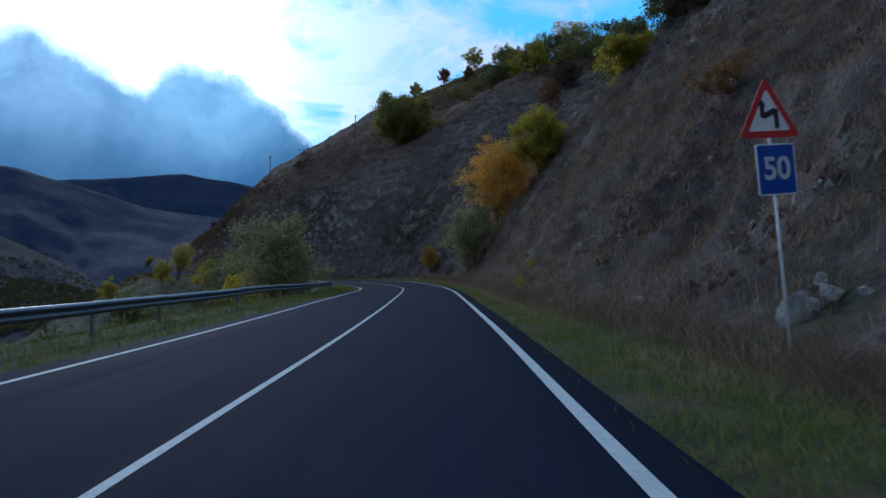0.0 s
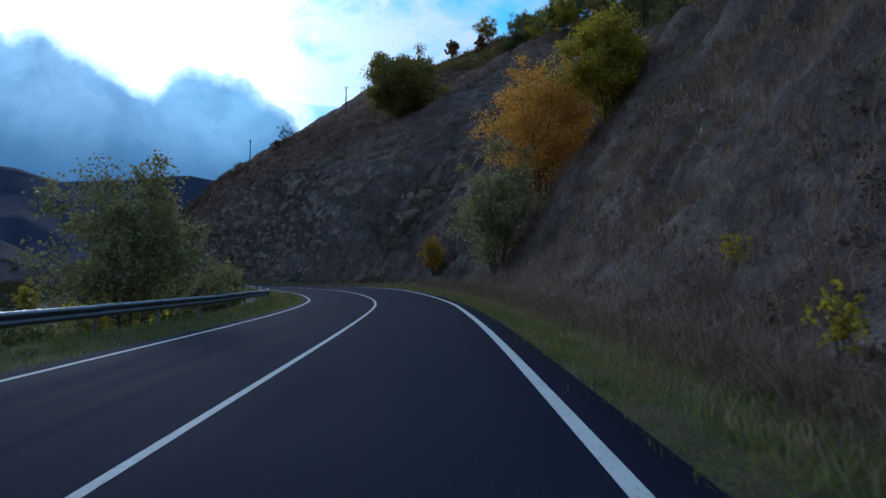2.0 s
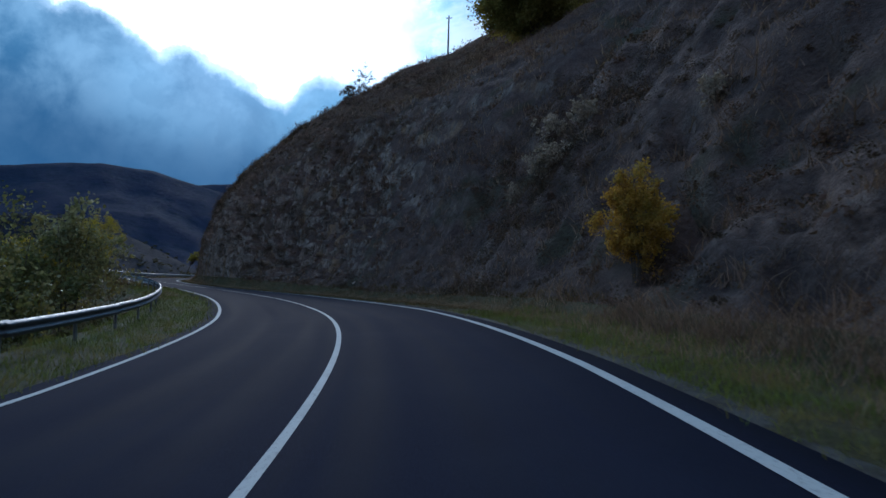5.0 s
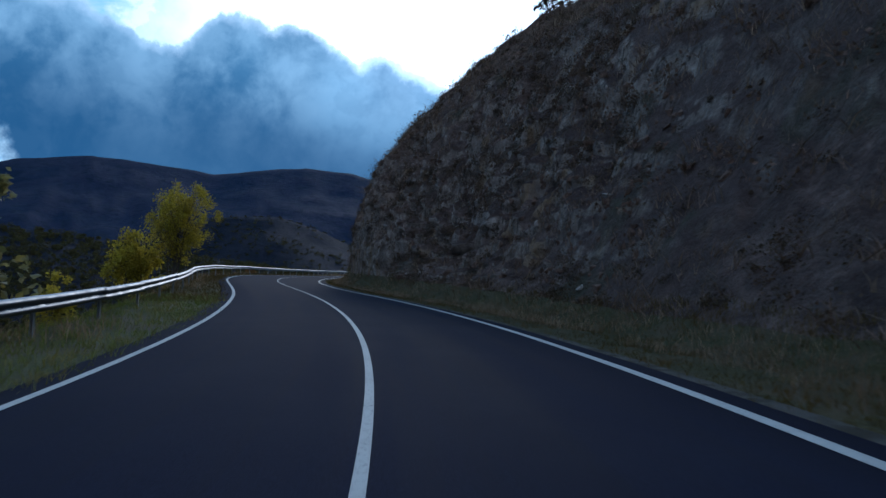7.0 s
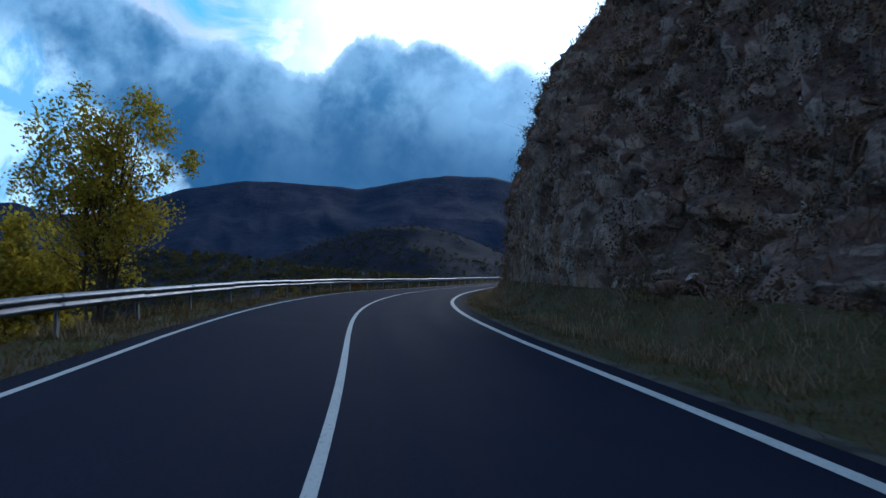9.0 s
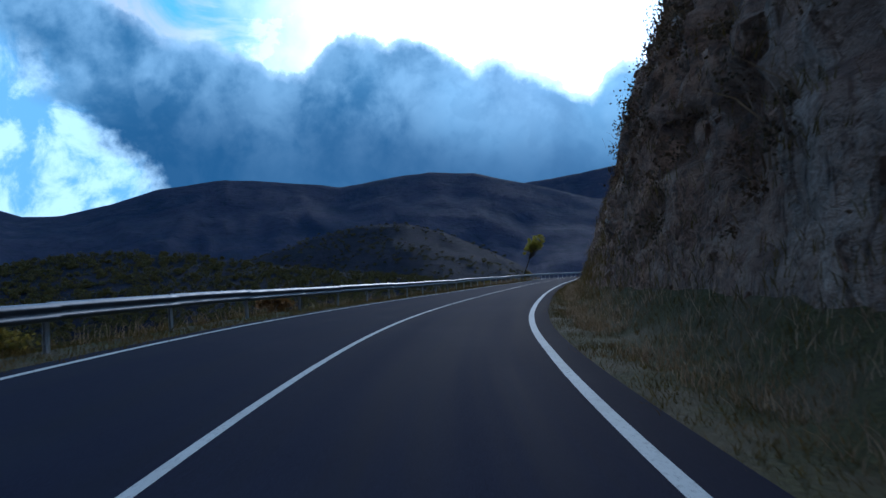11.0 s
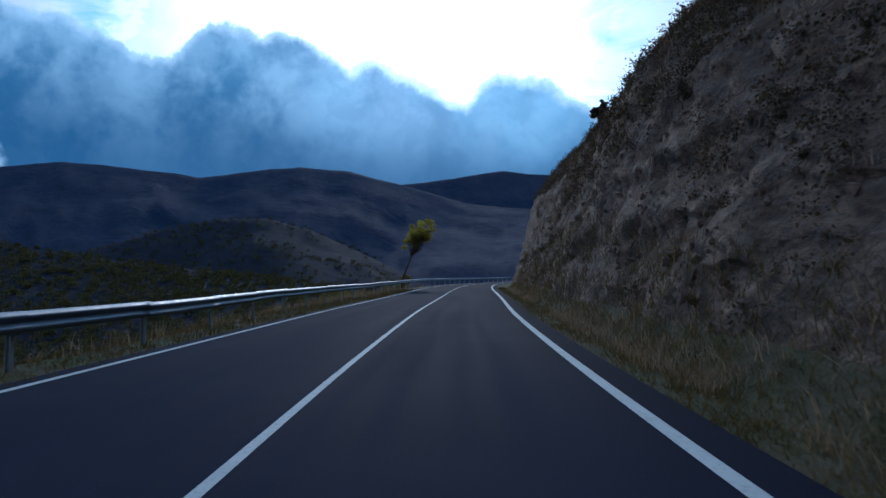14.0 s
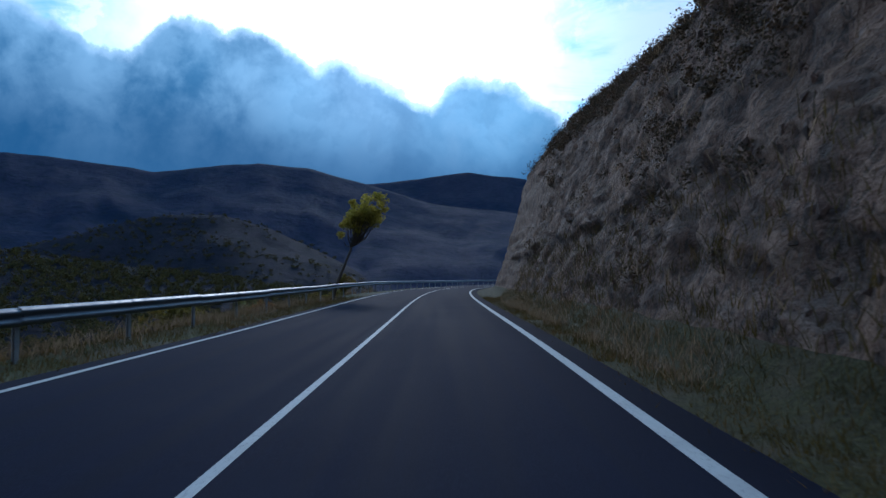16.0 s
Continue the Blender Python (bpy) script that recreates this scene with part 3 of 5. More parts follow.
def hill_point(s, e):
    """Surface of the hillside with its lumps, ledges and broken rock."""
    s, e = np.broadcast_arrays(np.asarray(s, float), np.asarray(e, float))
    shape = s.shape
    s, e = s.ravel(), e.ravel()
    foot = np.interp(s, HILL_S, FOOT)
    z = hill_height(s, e)
    P = at(s, RIGHT + foot + e, z + 0.02)
    q = np.stack([s * 1.0, e, z], -1)
    rocky = np.clip((s - 104) / 12, 0, 1) * np.clip((12 - e) / 5, 0, 1) * np.clip(e / 0.8, 0, 1)
    rise = np.clip(z / 3.0, 0, 1)
    big = fbm(q, 0.05, 3) * 0.8 * np.clip(e / 10, 0, 1)
    mid = fbm(q + 40, 0.22, 4, 0.55) * 0.75 * rise
    ridge = 1 - np.abs(fbm(q * np.array([1, 1, 0.75]) + 90, 0.36, 4, 0.55))
    out = rocky * np.interp(s, [100, 148, 163, 230], [1, 0.9, 0.2, 0.1]) * ((ridge - 0.6) * 1.2 + fbm(q * np.array([1, 1, 0.4]) + 7, 0.8, 4, 0.6) * 0.42 - 0.30 * np.clip(0.22 - np.abs(fbm(q * np.array([1, 1, 0.25]) + 55, 0.7, 3)), 0, 1) * 3 + fbm(q * np.array([1, 1, 0.6]) + 3, 2.4, 2, 0.6) * 0.10)
    t = np.interp(s, S, TH)
    # blocks and beds of the cut rock, one step proud of the next
    skew = q @ np.array([[1, 0.1, 0.25], [0, 1, 0], [-0.2, 0, 1]]) + fbm(q + 300, 0.5, 2)[:, None] * 0.35
    cell = np.floor(skew * np.array([0.55, 0.55, 0.8])).astype(np.int64)
    fine = np.floor(skew * np.array([1.3, 1.3, 1.9]) + 0.5).astype(np.int64)
    beds = np.floor((z + 0.04 * s) * 1.7 + fbm(q + 400, 0.25, 2) * 0.8).astype(np.int64)
    block = (lattice(*cell.T) - 0.5) * 0.62 + (lattice(*fine.T) - 0.5) * 0.26
    layer = (lattice(beds, beds * 0 + 3, beds * 0 + 5) - 0.5) * 0.20 + (lattice(*fine.T) - 0.5) * 0.15
    out = out + rocky * (block * np.clip((172 - s) / 10, 0, 1) + layer * np.clip((s - 160) / 10, 0, 1) * np.clip((7 - e) / 3, 0, 1))
    P[:, 0] -= np.cos(t) * out
    P[:, 1] -= np.sin(t) * out
    bank = np.clip((s - 160) / 10, 0, 1) * np.clip(z / 0.6, 0, 1) * np.clip((14 - e) / 4, 0, 1)
    dent = fbm(q * np.array([1, 1, 0.8]) + 31, 1.3, 4, 0.62)
    dent = bank * (dent * 0.15 + fbm(q + 11, 3.1, 3, 0.6) * 0.07 - 0.12 * np.clip(fbm(q + 63, 0.8, 3) - 0.45, 0, 1) + fbm(q * np.array([0.7, 0, 1.7]) + 5, 0.5, 3) * 0.22)
    P[:, 0] -= np.cos(t) * dent
    P[:, 1] -= np.sin(t) * dent
    terrace = np.clip((s - 30) / 30, 0, 1) * np.clip((100 - s) / 10, 0, 1) * np.clip((e - 8) / 8, 0, 1)
    face = np.clip((s - 160) / 10, 0, 1) * np.clip((7 - e) / 2, 0, 1)
    P[:, 2] += (big + mid) * (1 - 0.5 * rocky) * (1 - 0.75 * face) + terrace * 0.8 * np.sin(z * 1.1 + fbm(q, 0.05, 2) * 4)
    P[:, 2] += fbm(q, 1.1, 3, 0.6) * 0.24 * rise * (1 - 0.6 * face)
    loose = np.clip((108 - s) / 12, 0, 1)
    hollow = np.exp(-((s - 67 - 0.15 * e) / 7) ** 2) * np.clip(e / 5, 0, 1) * np.clip((45 - e) / 15, 0, 1)
    rib = np.exp(-((s - 46) / 8) ** 2) * np.clip(e / 6, 0, 1) * np.clip((40 - e) / 15, 0, 1)
    run = 1 - np.abs(fbm(q * np.array([1, 0.45, 0.45]) + 120, 0.16, 3, 0.55))
    P[:, 2] += rib * 1.0 - hollow * 2.2 + loose * rise * np.clip(e / 3, 0, 1) * ((run - 0.65) * 1.7 + fbm(q + 200, 0.6, 3, 0.6) * 0.50 - np.clip(fbm(q + 500, 0.5, 2) - 0.25, 0, 1) * 1.2)
    return P.reshape(*shape, 3)


e_rows = np.concatenate([np.linspace(a, b, n, endpoint=False) for a, b, n in
                         ((0, 1.2, 26), (1.2, 3, 22), (3, 6, 20), (6, 12, 22), (12, 25, 22), (25, 50, 18), (50, 88, 14))] + [[88.0]])
hill_s = np.concatenate([np.arange(-60, -15, 3.0), np.arange(-15, 100, 0.4), np.arange(100, 165, 0.25), np.arange(165, 235, 0.4), np.arange(235, 380, 3.0)])
HP = hill_point(hill_s[:, None], e_rows[None])
back = HP[:, -1:].copy()
back[..., 2] = -30
HP = np.concatenate([HP, back], 1)
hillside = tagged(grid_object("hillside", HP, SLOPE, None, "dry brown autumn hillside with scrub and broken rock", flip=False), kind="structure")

VERGE_RISE = [-0.06, -0.02, -0.03, -0.06, -0.10, -0.10, -0.03, 0.10, 0.34]
TALUS = [0, 0, 0, 0.02, 0.10, 0.24, 0.45, 0.72, 1.0]


def verge_height(s, f):
    """Height of the verge over the road, at the fraction f of its width; a grassy talus climbs the foot of the cliff."""
    k = np.linspace(0, 1, len(TALUS))
    return np.interp(f, k, VERGE_RISE) + np.interp(f, k, TALUS) * np.interp(s, [100, 128, 152, 166, 182], [0, 0.6, 0.6, 0.30, 0.15])


# grass verge between asphalt and hill, with a shallow ditch
vs = hill_s
foot = np.interp(vs, HILL_S, FOOT)
f = np.linspace(0, 1, 9)
VP = at(vs[:, None], RIGHT + 0.42 + (foot[:, None] - 0.30) * f[None], verge_height(vs[:, None], f[None]))
VP[..., 2] += fbm(VP.reshape(-1, 3), 1.1, 3).reshape(VP.shape[:2]) * 0.05
verge_right = tagged(grid_object("verge", VP, VERGE, None, "grassy roadside verge with dry patches"), kind="structure")

# ---------------- land that falls away to the valley ----------------
RAIL_S = [-80, 95, 115, 138, 165, 190, 207, 260, 420]
RAIL_OFF = [2.75, 2.5, 2.15, 1.42, 0.95, 1.05, 1.8, 1.95, 1.95]
RAIL_TOP = [0.74, 0.71, 0.75, 0.80, 0.81, 0.82, 0.84, 0.90, 0.94]


def rail_offset(s):
    return -LEFT - np.interp(s, RAIL_S, RAIL_OFF)


def left_point(s, d):
    """Ground on the valley side, d metres out from the road's left edge."""
    s, d = np.broadcast_arrays(np.asarray(s, float), np.asarray(d, float))
    lip = np.interp(s, RAIL_S, RAIL_OFF) + 0.25
    over = np.maximum(d - lip, 0)
    fall = -0.62 * np.minimum(over, 14) - 0.38 * np.clip(over - 14, 0, 24) - 0.15 * np.clip(over - 38, 0, 60)
    q = np.stack([s.ravel(), d.ravel(), 0 * s.ravel()], -1)
    n = fbm(q, 0.12, 4).reshape(s.shape)
    P = at(s, -LEFT - 0.42 - d, -0.06 + fall + n * np.clip(over / 6, 0.06, 1.2))
    far = np.clip((over - 20) / 30, 0, 1)
    P[..., 2] = P[..., 2] * (1 - far) + far * (-24 + n * 1.2)
    return P


d_rows = np.concatenate([np.linspace(0, 3.2, 9), np.linspace(3.8, 16, 16), np.linspace(18, 58, 14)])
left_s = np.concatenate([np.arange(-60, -15, 3.0), np.arange(-15, 240, 1.0), np.arange(240, 381, 3.0)])
valley_slope = tagged(grid_object("valley_slope", left_point(left_s[:, None], d_rows[None]), BANKSIDE, None,
                                  "grassy bank falling from the road to the valley", flip=True), kind="structure")

# ground sheet out to the horizon
gr = np.concatenate([[0, 40, 90, 150, 230, 330, 450, 620], np.geomspace(800, 4600, 8)])
ga = np.radians(np.arange(0, 361, 3))
GP = np.stack([np.cos(ga)[None] * gr[:, None] - 30, np.sin(ga)[None] * gr[:, None] + 90, np.full((len(gr), len(ga)), -26.0)], -1)
GP[..., 2] += fbm(GP.reshape(-1, 3), 0.01, 3).reshape(GP.shape[:2]) * 1.5
ground = tagged(grid_object("ground", GP, VALLEY, None, "dark scrub and meadow of the valley floor", flip=True), kind="structure")


def ridge(name, az_el, dist, width, base, label, rough, mat=FARHILL_HAZED):
    """A range of hills with gullies: skyline elevations in degrees over azimuths (left of +y), seen from the road."""
    az = np.arange(min(a for a, _ in az_el), max(a for a, _ in az_el) + 0.01, 0.35)
    sk = np.interp(az, *zip(*sorted(az_el)))
    f = np.linspace(0, 1, 44)
    A, Fm = np.meshgrid(np.radians(az), f, indexing="ij")
    crest = np.tan(np.radians(sk))[:, None] * dist + 3
    prof = np.where(Fm < 0.75, (Fm / 0.75) ** 1.15, 1 - ((Fm - 0.75) / 0.25) ** 2 * 0.9)
    r = dist + (Fm - 0.75) * width
    P = np.stack([-np.sin(A) * r - 40, np.cos(A) * r + 110, base + (crest - base) * prof], -1)
    q = P.reshape(-1, 3) * np.array([1, 1, 0])
    gully = 1 - np.abs(fbm(q, 1 / 260.0, 4, 0.5)).reshape(A.shape)
    down = np.stack([A.ravel() * dist, Fm.ravel() * width * 0.28, 0 * A.ravel()], -1)
    spur = 1 - np.abs(fbm(down, 1 / 190.0, 4, 0.55)).reshape(A.shape)
    gully = gully * 0.35 + spur * 0.65
    mid = np.clip(Fm / 0.2, 0, 1) * np.clip((0.75 - Fm) / 0.25, 0, 1)
    P[..., 2] += (gully - 0.75) * rough * mid + fbm(q, 1 / 60.0, 3).reshape(A.shape) * rough * 0.06
    return tagged(grid_object(name, P, mat, None, label, flip=True), kind="structure")


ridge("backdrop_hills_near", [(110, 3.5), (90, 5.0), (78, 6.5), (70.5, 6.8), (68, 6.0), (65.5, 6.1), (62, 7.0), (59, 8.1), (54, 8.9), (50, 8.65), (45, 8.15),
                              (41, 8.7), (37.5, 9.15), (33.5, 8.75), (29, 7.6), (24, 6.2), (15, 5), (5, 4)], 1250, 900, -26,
      "long moorland hill across the valley, haze-blue tint in its colour", 34)
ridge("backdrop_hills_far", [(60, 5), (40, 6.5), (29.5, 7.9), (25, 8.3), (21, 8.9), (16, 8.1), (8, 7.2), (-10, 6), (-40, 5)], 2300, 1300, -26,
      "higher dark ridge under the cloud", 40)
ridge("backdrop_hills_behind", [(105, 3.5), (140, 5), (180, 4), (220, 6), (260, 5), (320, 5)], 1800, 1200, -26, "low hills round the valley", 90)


# ---------------- things ----------------
def thing(name, label, category, m=None, group="", kind=""):
    e = new(name)
    e.empty_display_size = 0.3
    if m is not None:
        e.matrix_world = m
    return tagged(e, label, category, group, kind)


def box(bm, sx, sy, sz, m=Matrix(), bevel=0.0):
    r = bmesh.ops.create_cube(bm, size=1.0, matrix=m @ Matrix.Diagonal((sx, sy, sz, 1)))
    if bevel:
        bmesh.ops.bevel(bm, geom=list({e for v in r["verts"] for e in v.link_edges}), offset=bevel, segments=1, affect="EDGES")
    return r


def right_ground(s, o):
    """Ground beyond the right edge of the road, o metres from the centre line."""
    foot = float(np.interp(s, HILL_S, FOOT))
    e = o - RIGHT - foot
    if e > 0:
        return Vector(hill_point(np.array([s]), np.array([e]))[0])
    return Vector(at(s, o, -0.08))


def left_ground(s, o):
    return Vector(left_point(np.array([s]), np.array([-o - LEFT - 0.42]))[0])


# ---- guard rail along the valley side ----
RAIL_PROFILE = [(-0.005, 0.0), (0.022, -0.012), (0.062, -0.045), (0.080, -0.075), (0.062, -0.105), (0.004, -0.138), (0.0, -0.155), (0.004, -0.172),
                (0.062, -0.205), (0.080, -0.235), (0.062, -0.265), (0.022, -0.298), (-0.005, -0.310)]


def guard_rail():
    rail = thing("guard_rail", "galvanised steel W-beam guard rail on posts beside the road", "guard rail", pose(*at(0, float(rail_offset(0)), 0)))
    inv = rail.matrix_world.inverted()
    bm = bmesh.new()
    for x, w in ((0.0, 0.008), (0.055, 0.008)):
        box(bm, w, 0.10, 1.05, pose(-0.075 - x, 0, -0.55))
    box(bm, 0.055, 0.008, 1.05, pose(-0.1025, 0.046, -0.55))
    bm.transform(Matrix.Identity(4))
    post_me = bpy.data.meshes.new("post")
    bm.to_mesh(post_me)
    bm.free()
    post_me.materials.append(POSTZINC)
    bm = bmesh.new()
    box(bm, 0.07, 0.11, 0.20, pose(-0.034, 0, -0.155), 0.01)
    block_me = bpy.data.meshes.new("spacer")
    bm.to_mesh(block_me)
    bm.free()
    block_me.materials.append(ZINC)
    bm = bmesh.new()
    bmesh.ops.create_cone(bm, cap_ends=True, segments=6, radius1=0.020, radius2=0.016, depth=0.02, matrix=pose(0.012, 0, -0.155, 0, 90, 0))
    bolt_me = bpy.data.meshes.new("bolt")
    bm.to_mesh(bolt_me)
    bm.free()
    bolt_me.materials.append(ZINC)
    prof = np.array(RAIL_PROFILE)
    k0 = 1.5
    for k in range(-14, 96):
        a = k0 + 4.0 * k
        s = np.linspace(a - 0.12, a + 4.12, 9)
        top = np.interp(s, RAIL_S, RAIL_TOP) + 0.012 * math.sin(k * 1.7)
        o = rail_offset(s) + 0.015 * math.sin(k * 2.3)
        lap = 0.004 * (k % 2)
        P = at(s[:, None], o[:, None] + prof[None, :, 0] + lap, top[:, None] + prof[None, :, 1])
        rear = at(s[:, None], o[:, None] + prof[None, :, 0] + lap - 0.004, top[:, None] + prof[None, :, 1])
        P = np.concatenate([P, rear[:, ::-1]], 1)
        P = (P.reshape(-1, 3) - np.array(rail.matrix_world.translation)[None])
        mesh_object("beam", P, grid_faces(9, 2 * len(prof), closed=True), ZINC, rail)
        t = float(np.interp(a, S, TH))
        tops = float(np.interp(a, RAIL_S, RAIL_TOP))
        w = Matrix.Translation(Vector(at(a, float(rail_offset(a)), tops)) - rail.matrix_world.translation) @ Matrix.Rotation(t, 4, "Z")
        post = new("post", post_me)
        post.parent, post.matrix_local = rail, w @ pose(0, 0, -0.02, 0, random.uniform(-2, 2), 0)
        for nm, me in (("spacer", block_me), ("bolt", bolt_me)):
            p = new(nm, me)
            p.parent, p.matrix_local = rail, w
    return rail


guard_rail()


# ---- plants ----
def leaf_cloud(centres, radii, count, size, seed, flat=0.6, droop=0.0):
    """Small folded leaves scattered in soft balls. Returns vertices and faces."""
    g = np.random.default_rng(seed)
    n = len(centres) * count
    c = np.repeat(np.asarray(centres, float), count, 0)
    r = np.repeat(np.broadcast_to(np.asarray(radii, float), (len(centres),)), count)[:, None]
    d = g.normal(size=(n, 3))
    d /= np.linalg.norm(d, axis=1, keepdims=True)
    p = c + d * r * (0.25 + 1.05 * g.random((n, 1)) ** 0.9) * np.array([1, 1, flat + 0.25])
    p[:, 2] -= droop * g.random(n) * r[:, 0]
    a = g.normal(size=(n, 3)) + np.array([0, 0, -droop])
    a /= np.linalg.norm(a, axis=1, keepdims=True)
    b = np.cross(a, g.normal(size=(n, 3)))
    b /= np.linalg.norm(b, axis=1, keepdims=True) + 1e-9
    l = size * g.uniform(0.6, 1.35, (n, 1))
    w = l * 0.36
    v = np.stack([p - a * l * 0.5, p + b * w + np.cross(a, b) * w * 0.3, p + a * l * 0.5, p - b * w + np.cross(a, b) * w * 0.3], 1).reshape(-1, 3)
    i = np.arange(n) * 4
    f = np.concatenate([np.stack([i, i + 1, i + 2], 1), np.stack([i, i + 2, i + 3], 1)])
    return v, f


def tube(path, radii, sides=6):
    path = np.asarray(path, float)
    v = []
    for k, (p, r) in enumerate(zip(path, radii)):
        d = path[min(k + 1, len(path) - 1)] - path[max(k - 1, 0)]
        d = d / (np.linalg.norm(d) + 1e-9)
        a = np.cross(d, [0.31, 0.95, 0.05])
        a /= np.linalg.norm(a) + 1e-9
        b = np.cross(d, a)
        for j in range(sides):
            t = 2 * math.pi * j / sides
            v.append(p + r * (math.cos(t) * a + math.sin(t) * b))
    return np.array(v), grid_faces(len(path), sides, closed=True)


def joined(pieces):
    vs, fs, k = [], [], 0
    for v, f in pieces:
        vs.append(v)
        fs.append(f + k)
        k += len(v)
    return np.concatenate(vs), np.concatenate(fs)


def plant(name, label, category, place, height, radius, leaf, seed, stems=1, crown_low=0.35, leaves=60, clumps=70, size=0.22, lean=0.0,
          group="", fork=0.25, droop=0.2, gaps=0.18):
    """A tree or shrub: trunk or stems that fork into limbs, and a lumpy crown of leaf clumps with gaps."""
    g = np.random.default_rng(seed)
    mid_z, half = height * (1 + crown_low) / 2, height * (1 - crown_low) / 2
    d = g.normal(size=(clumps, 3))
    d /= np.linalg.norm(d, axis=1, keepdims=True)
    az = np.arctan2(d[:, 1], d[:, 0])
    lump = 1 + 0.28 * np.sin(3 * az + seed) * np.cos(2.3 * d[:, 2] + seed) + 0.18 * np.sin(5 * az + 4 * d[:, 2] + 2 * seed)
    rad = g.random(clumps) ** 0.42 * lump * 0.86
    centres = d * rad[:, None] * [radius, radius, half] + [0, 0, mid_z]
    centres[:, :2] *= np.interp(centres[:, 2:3], [0, mid_z * 0.8, height * 1.1], [0.75, 1.05, 0.85])
    centres[:, 0] += lean * centres[:, 2] / height
    cr = radius * g.uniform(0.11, 0.25, clumps)
    keep = g.random(clumps) > gaps
    root = thing(name, label, category, Matrix.Translation(place), group)
    for st in range(stems):
        a = 6.283 * (st + g.uniform(0, 0.6)) / stems
        foot = np.array([math.cos(a), math.sin(a), 0]) * (0.0 if stems == 1 else radius * 0.09)
        head = np.array([math.cos(a) * radius * (0.06 if stems == 1 else 0.38) + lean, math.sin(a) * radius * (0.06 if stems == 1 else 0.38), height * g.uniform(0.74, 0.9)])
        t = np.linspace(0, 1, 9)[:, None]
        path = foot * (1 - t) + head * t + np.cumsum(g.normal(size=(9, 3)) * [0.02, 0.02, 0], 0) * height * 0.2
        path[0] = foot - [0, 0, 0.3]
        r0 = max(0.017 * height / stems ** 0.5, 0.012)
        wood = [tube(path, np.linspace(r0, r0 * 0.2, 9), 7)]
        for c in centres[st::stems * (2 if clumps < 100 else 3)]:
            u = min(0.93, max(fork, (c[2] / height) * 0.78 - 0.08 + g.normal() * 0.05)) * 8
            start = path[int(u)] * (1 - u % 1) + path[min(int(u) + 1, 8)] * (u % 1)
            bend = start * 0.45 + c * 0.55 + np.array([0, 0, -0.05 * height]) + g.normal(size=3) * 0.03 * radius
            limb = np.array([start, (start + bend) / 2, bend, (bend + c) / 2 + g.normal(size=3) * 0.03 * radius, c])
            wood.append(tube(limb, np.linspace(r0 * 0.34, r0 * 0.06, 5), 5))
        v, f = joined(wood)
        mesh_object("trunk" if stems == 1 else "stem", v, f, BARK, root)
    v, f = leaf_cloud(centres[keep], cr[keep], leaves, size, seed + 1, droop=droop)
    mesh_object("crown", v, f, leaf, root, smooth=False)
    return root


# right side of the road
plant("poplar_tree", "orange-yellow autumn poplar on the slope above the road", "tree", right_ground(59.8, 11.9), 9.9, 4.2, YELLOW, 3, stems=5,
      crown_low=0.02, leaves=90, clumps=420, size=0.16, fork=0.08, gaps=0.28)
plant("bush", "grey-green leafy bush at the foot of the slope", "bush", right_ground(58.5, 8.3), 8.2, 3.6, WILLOW, 4, stems=5, crown_low=0.02, leaves=120,
      clumps=150, size=0.17, fork=0.06)
plant("tree", "rounded yellow-green tree on the hillside", "tree", right_ground(58.5, 16.1), 7.4, 3.3, OLIVE, 6, stems=3, crown_low=0.0, leaves=200, clumps=190,
      size=0.16, fork=0.06, gaps=0.05)
plant("tree", "round green tree standing near the hilltop", "tree", right_ground(116.0, 34.5), 11.2, 6.7, HILLTREE, 7, stems=1, crown_low=0.0, leaves=190, clumps=330,
      size=0.30, fork=0.10, gaps=0.0)
plant("tree", "slim russet tree above the slope", "tree", right_ground(88, 40.0), 7.0, 2.3, RUSSET, 8, stems=2, crown_low=0.15, leaves=70, clumps=80, size=0.24)
plant("bush", "orange-yellow autumn bush at the back of the verge", "bush", right_ground(74.4, 8.65), 3.8, 1.2, DULLGOLD, 9, stems=5, crown_low=0.0, leaves=80, clumps=190,
      size=0.085, fork=0.06, droop=0.8, gaps=0.22)
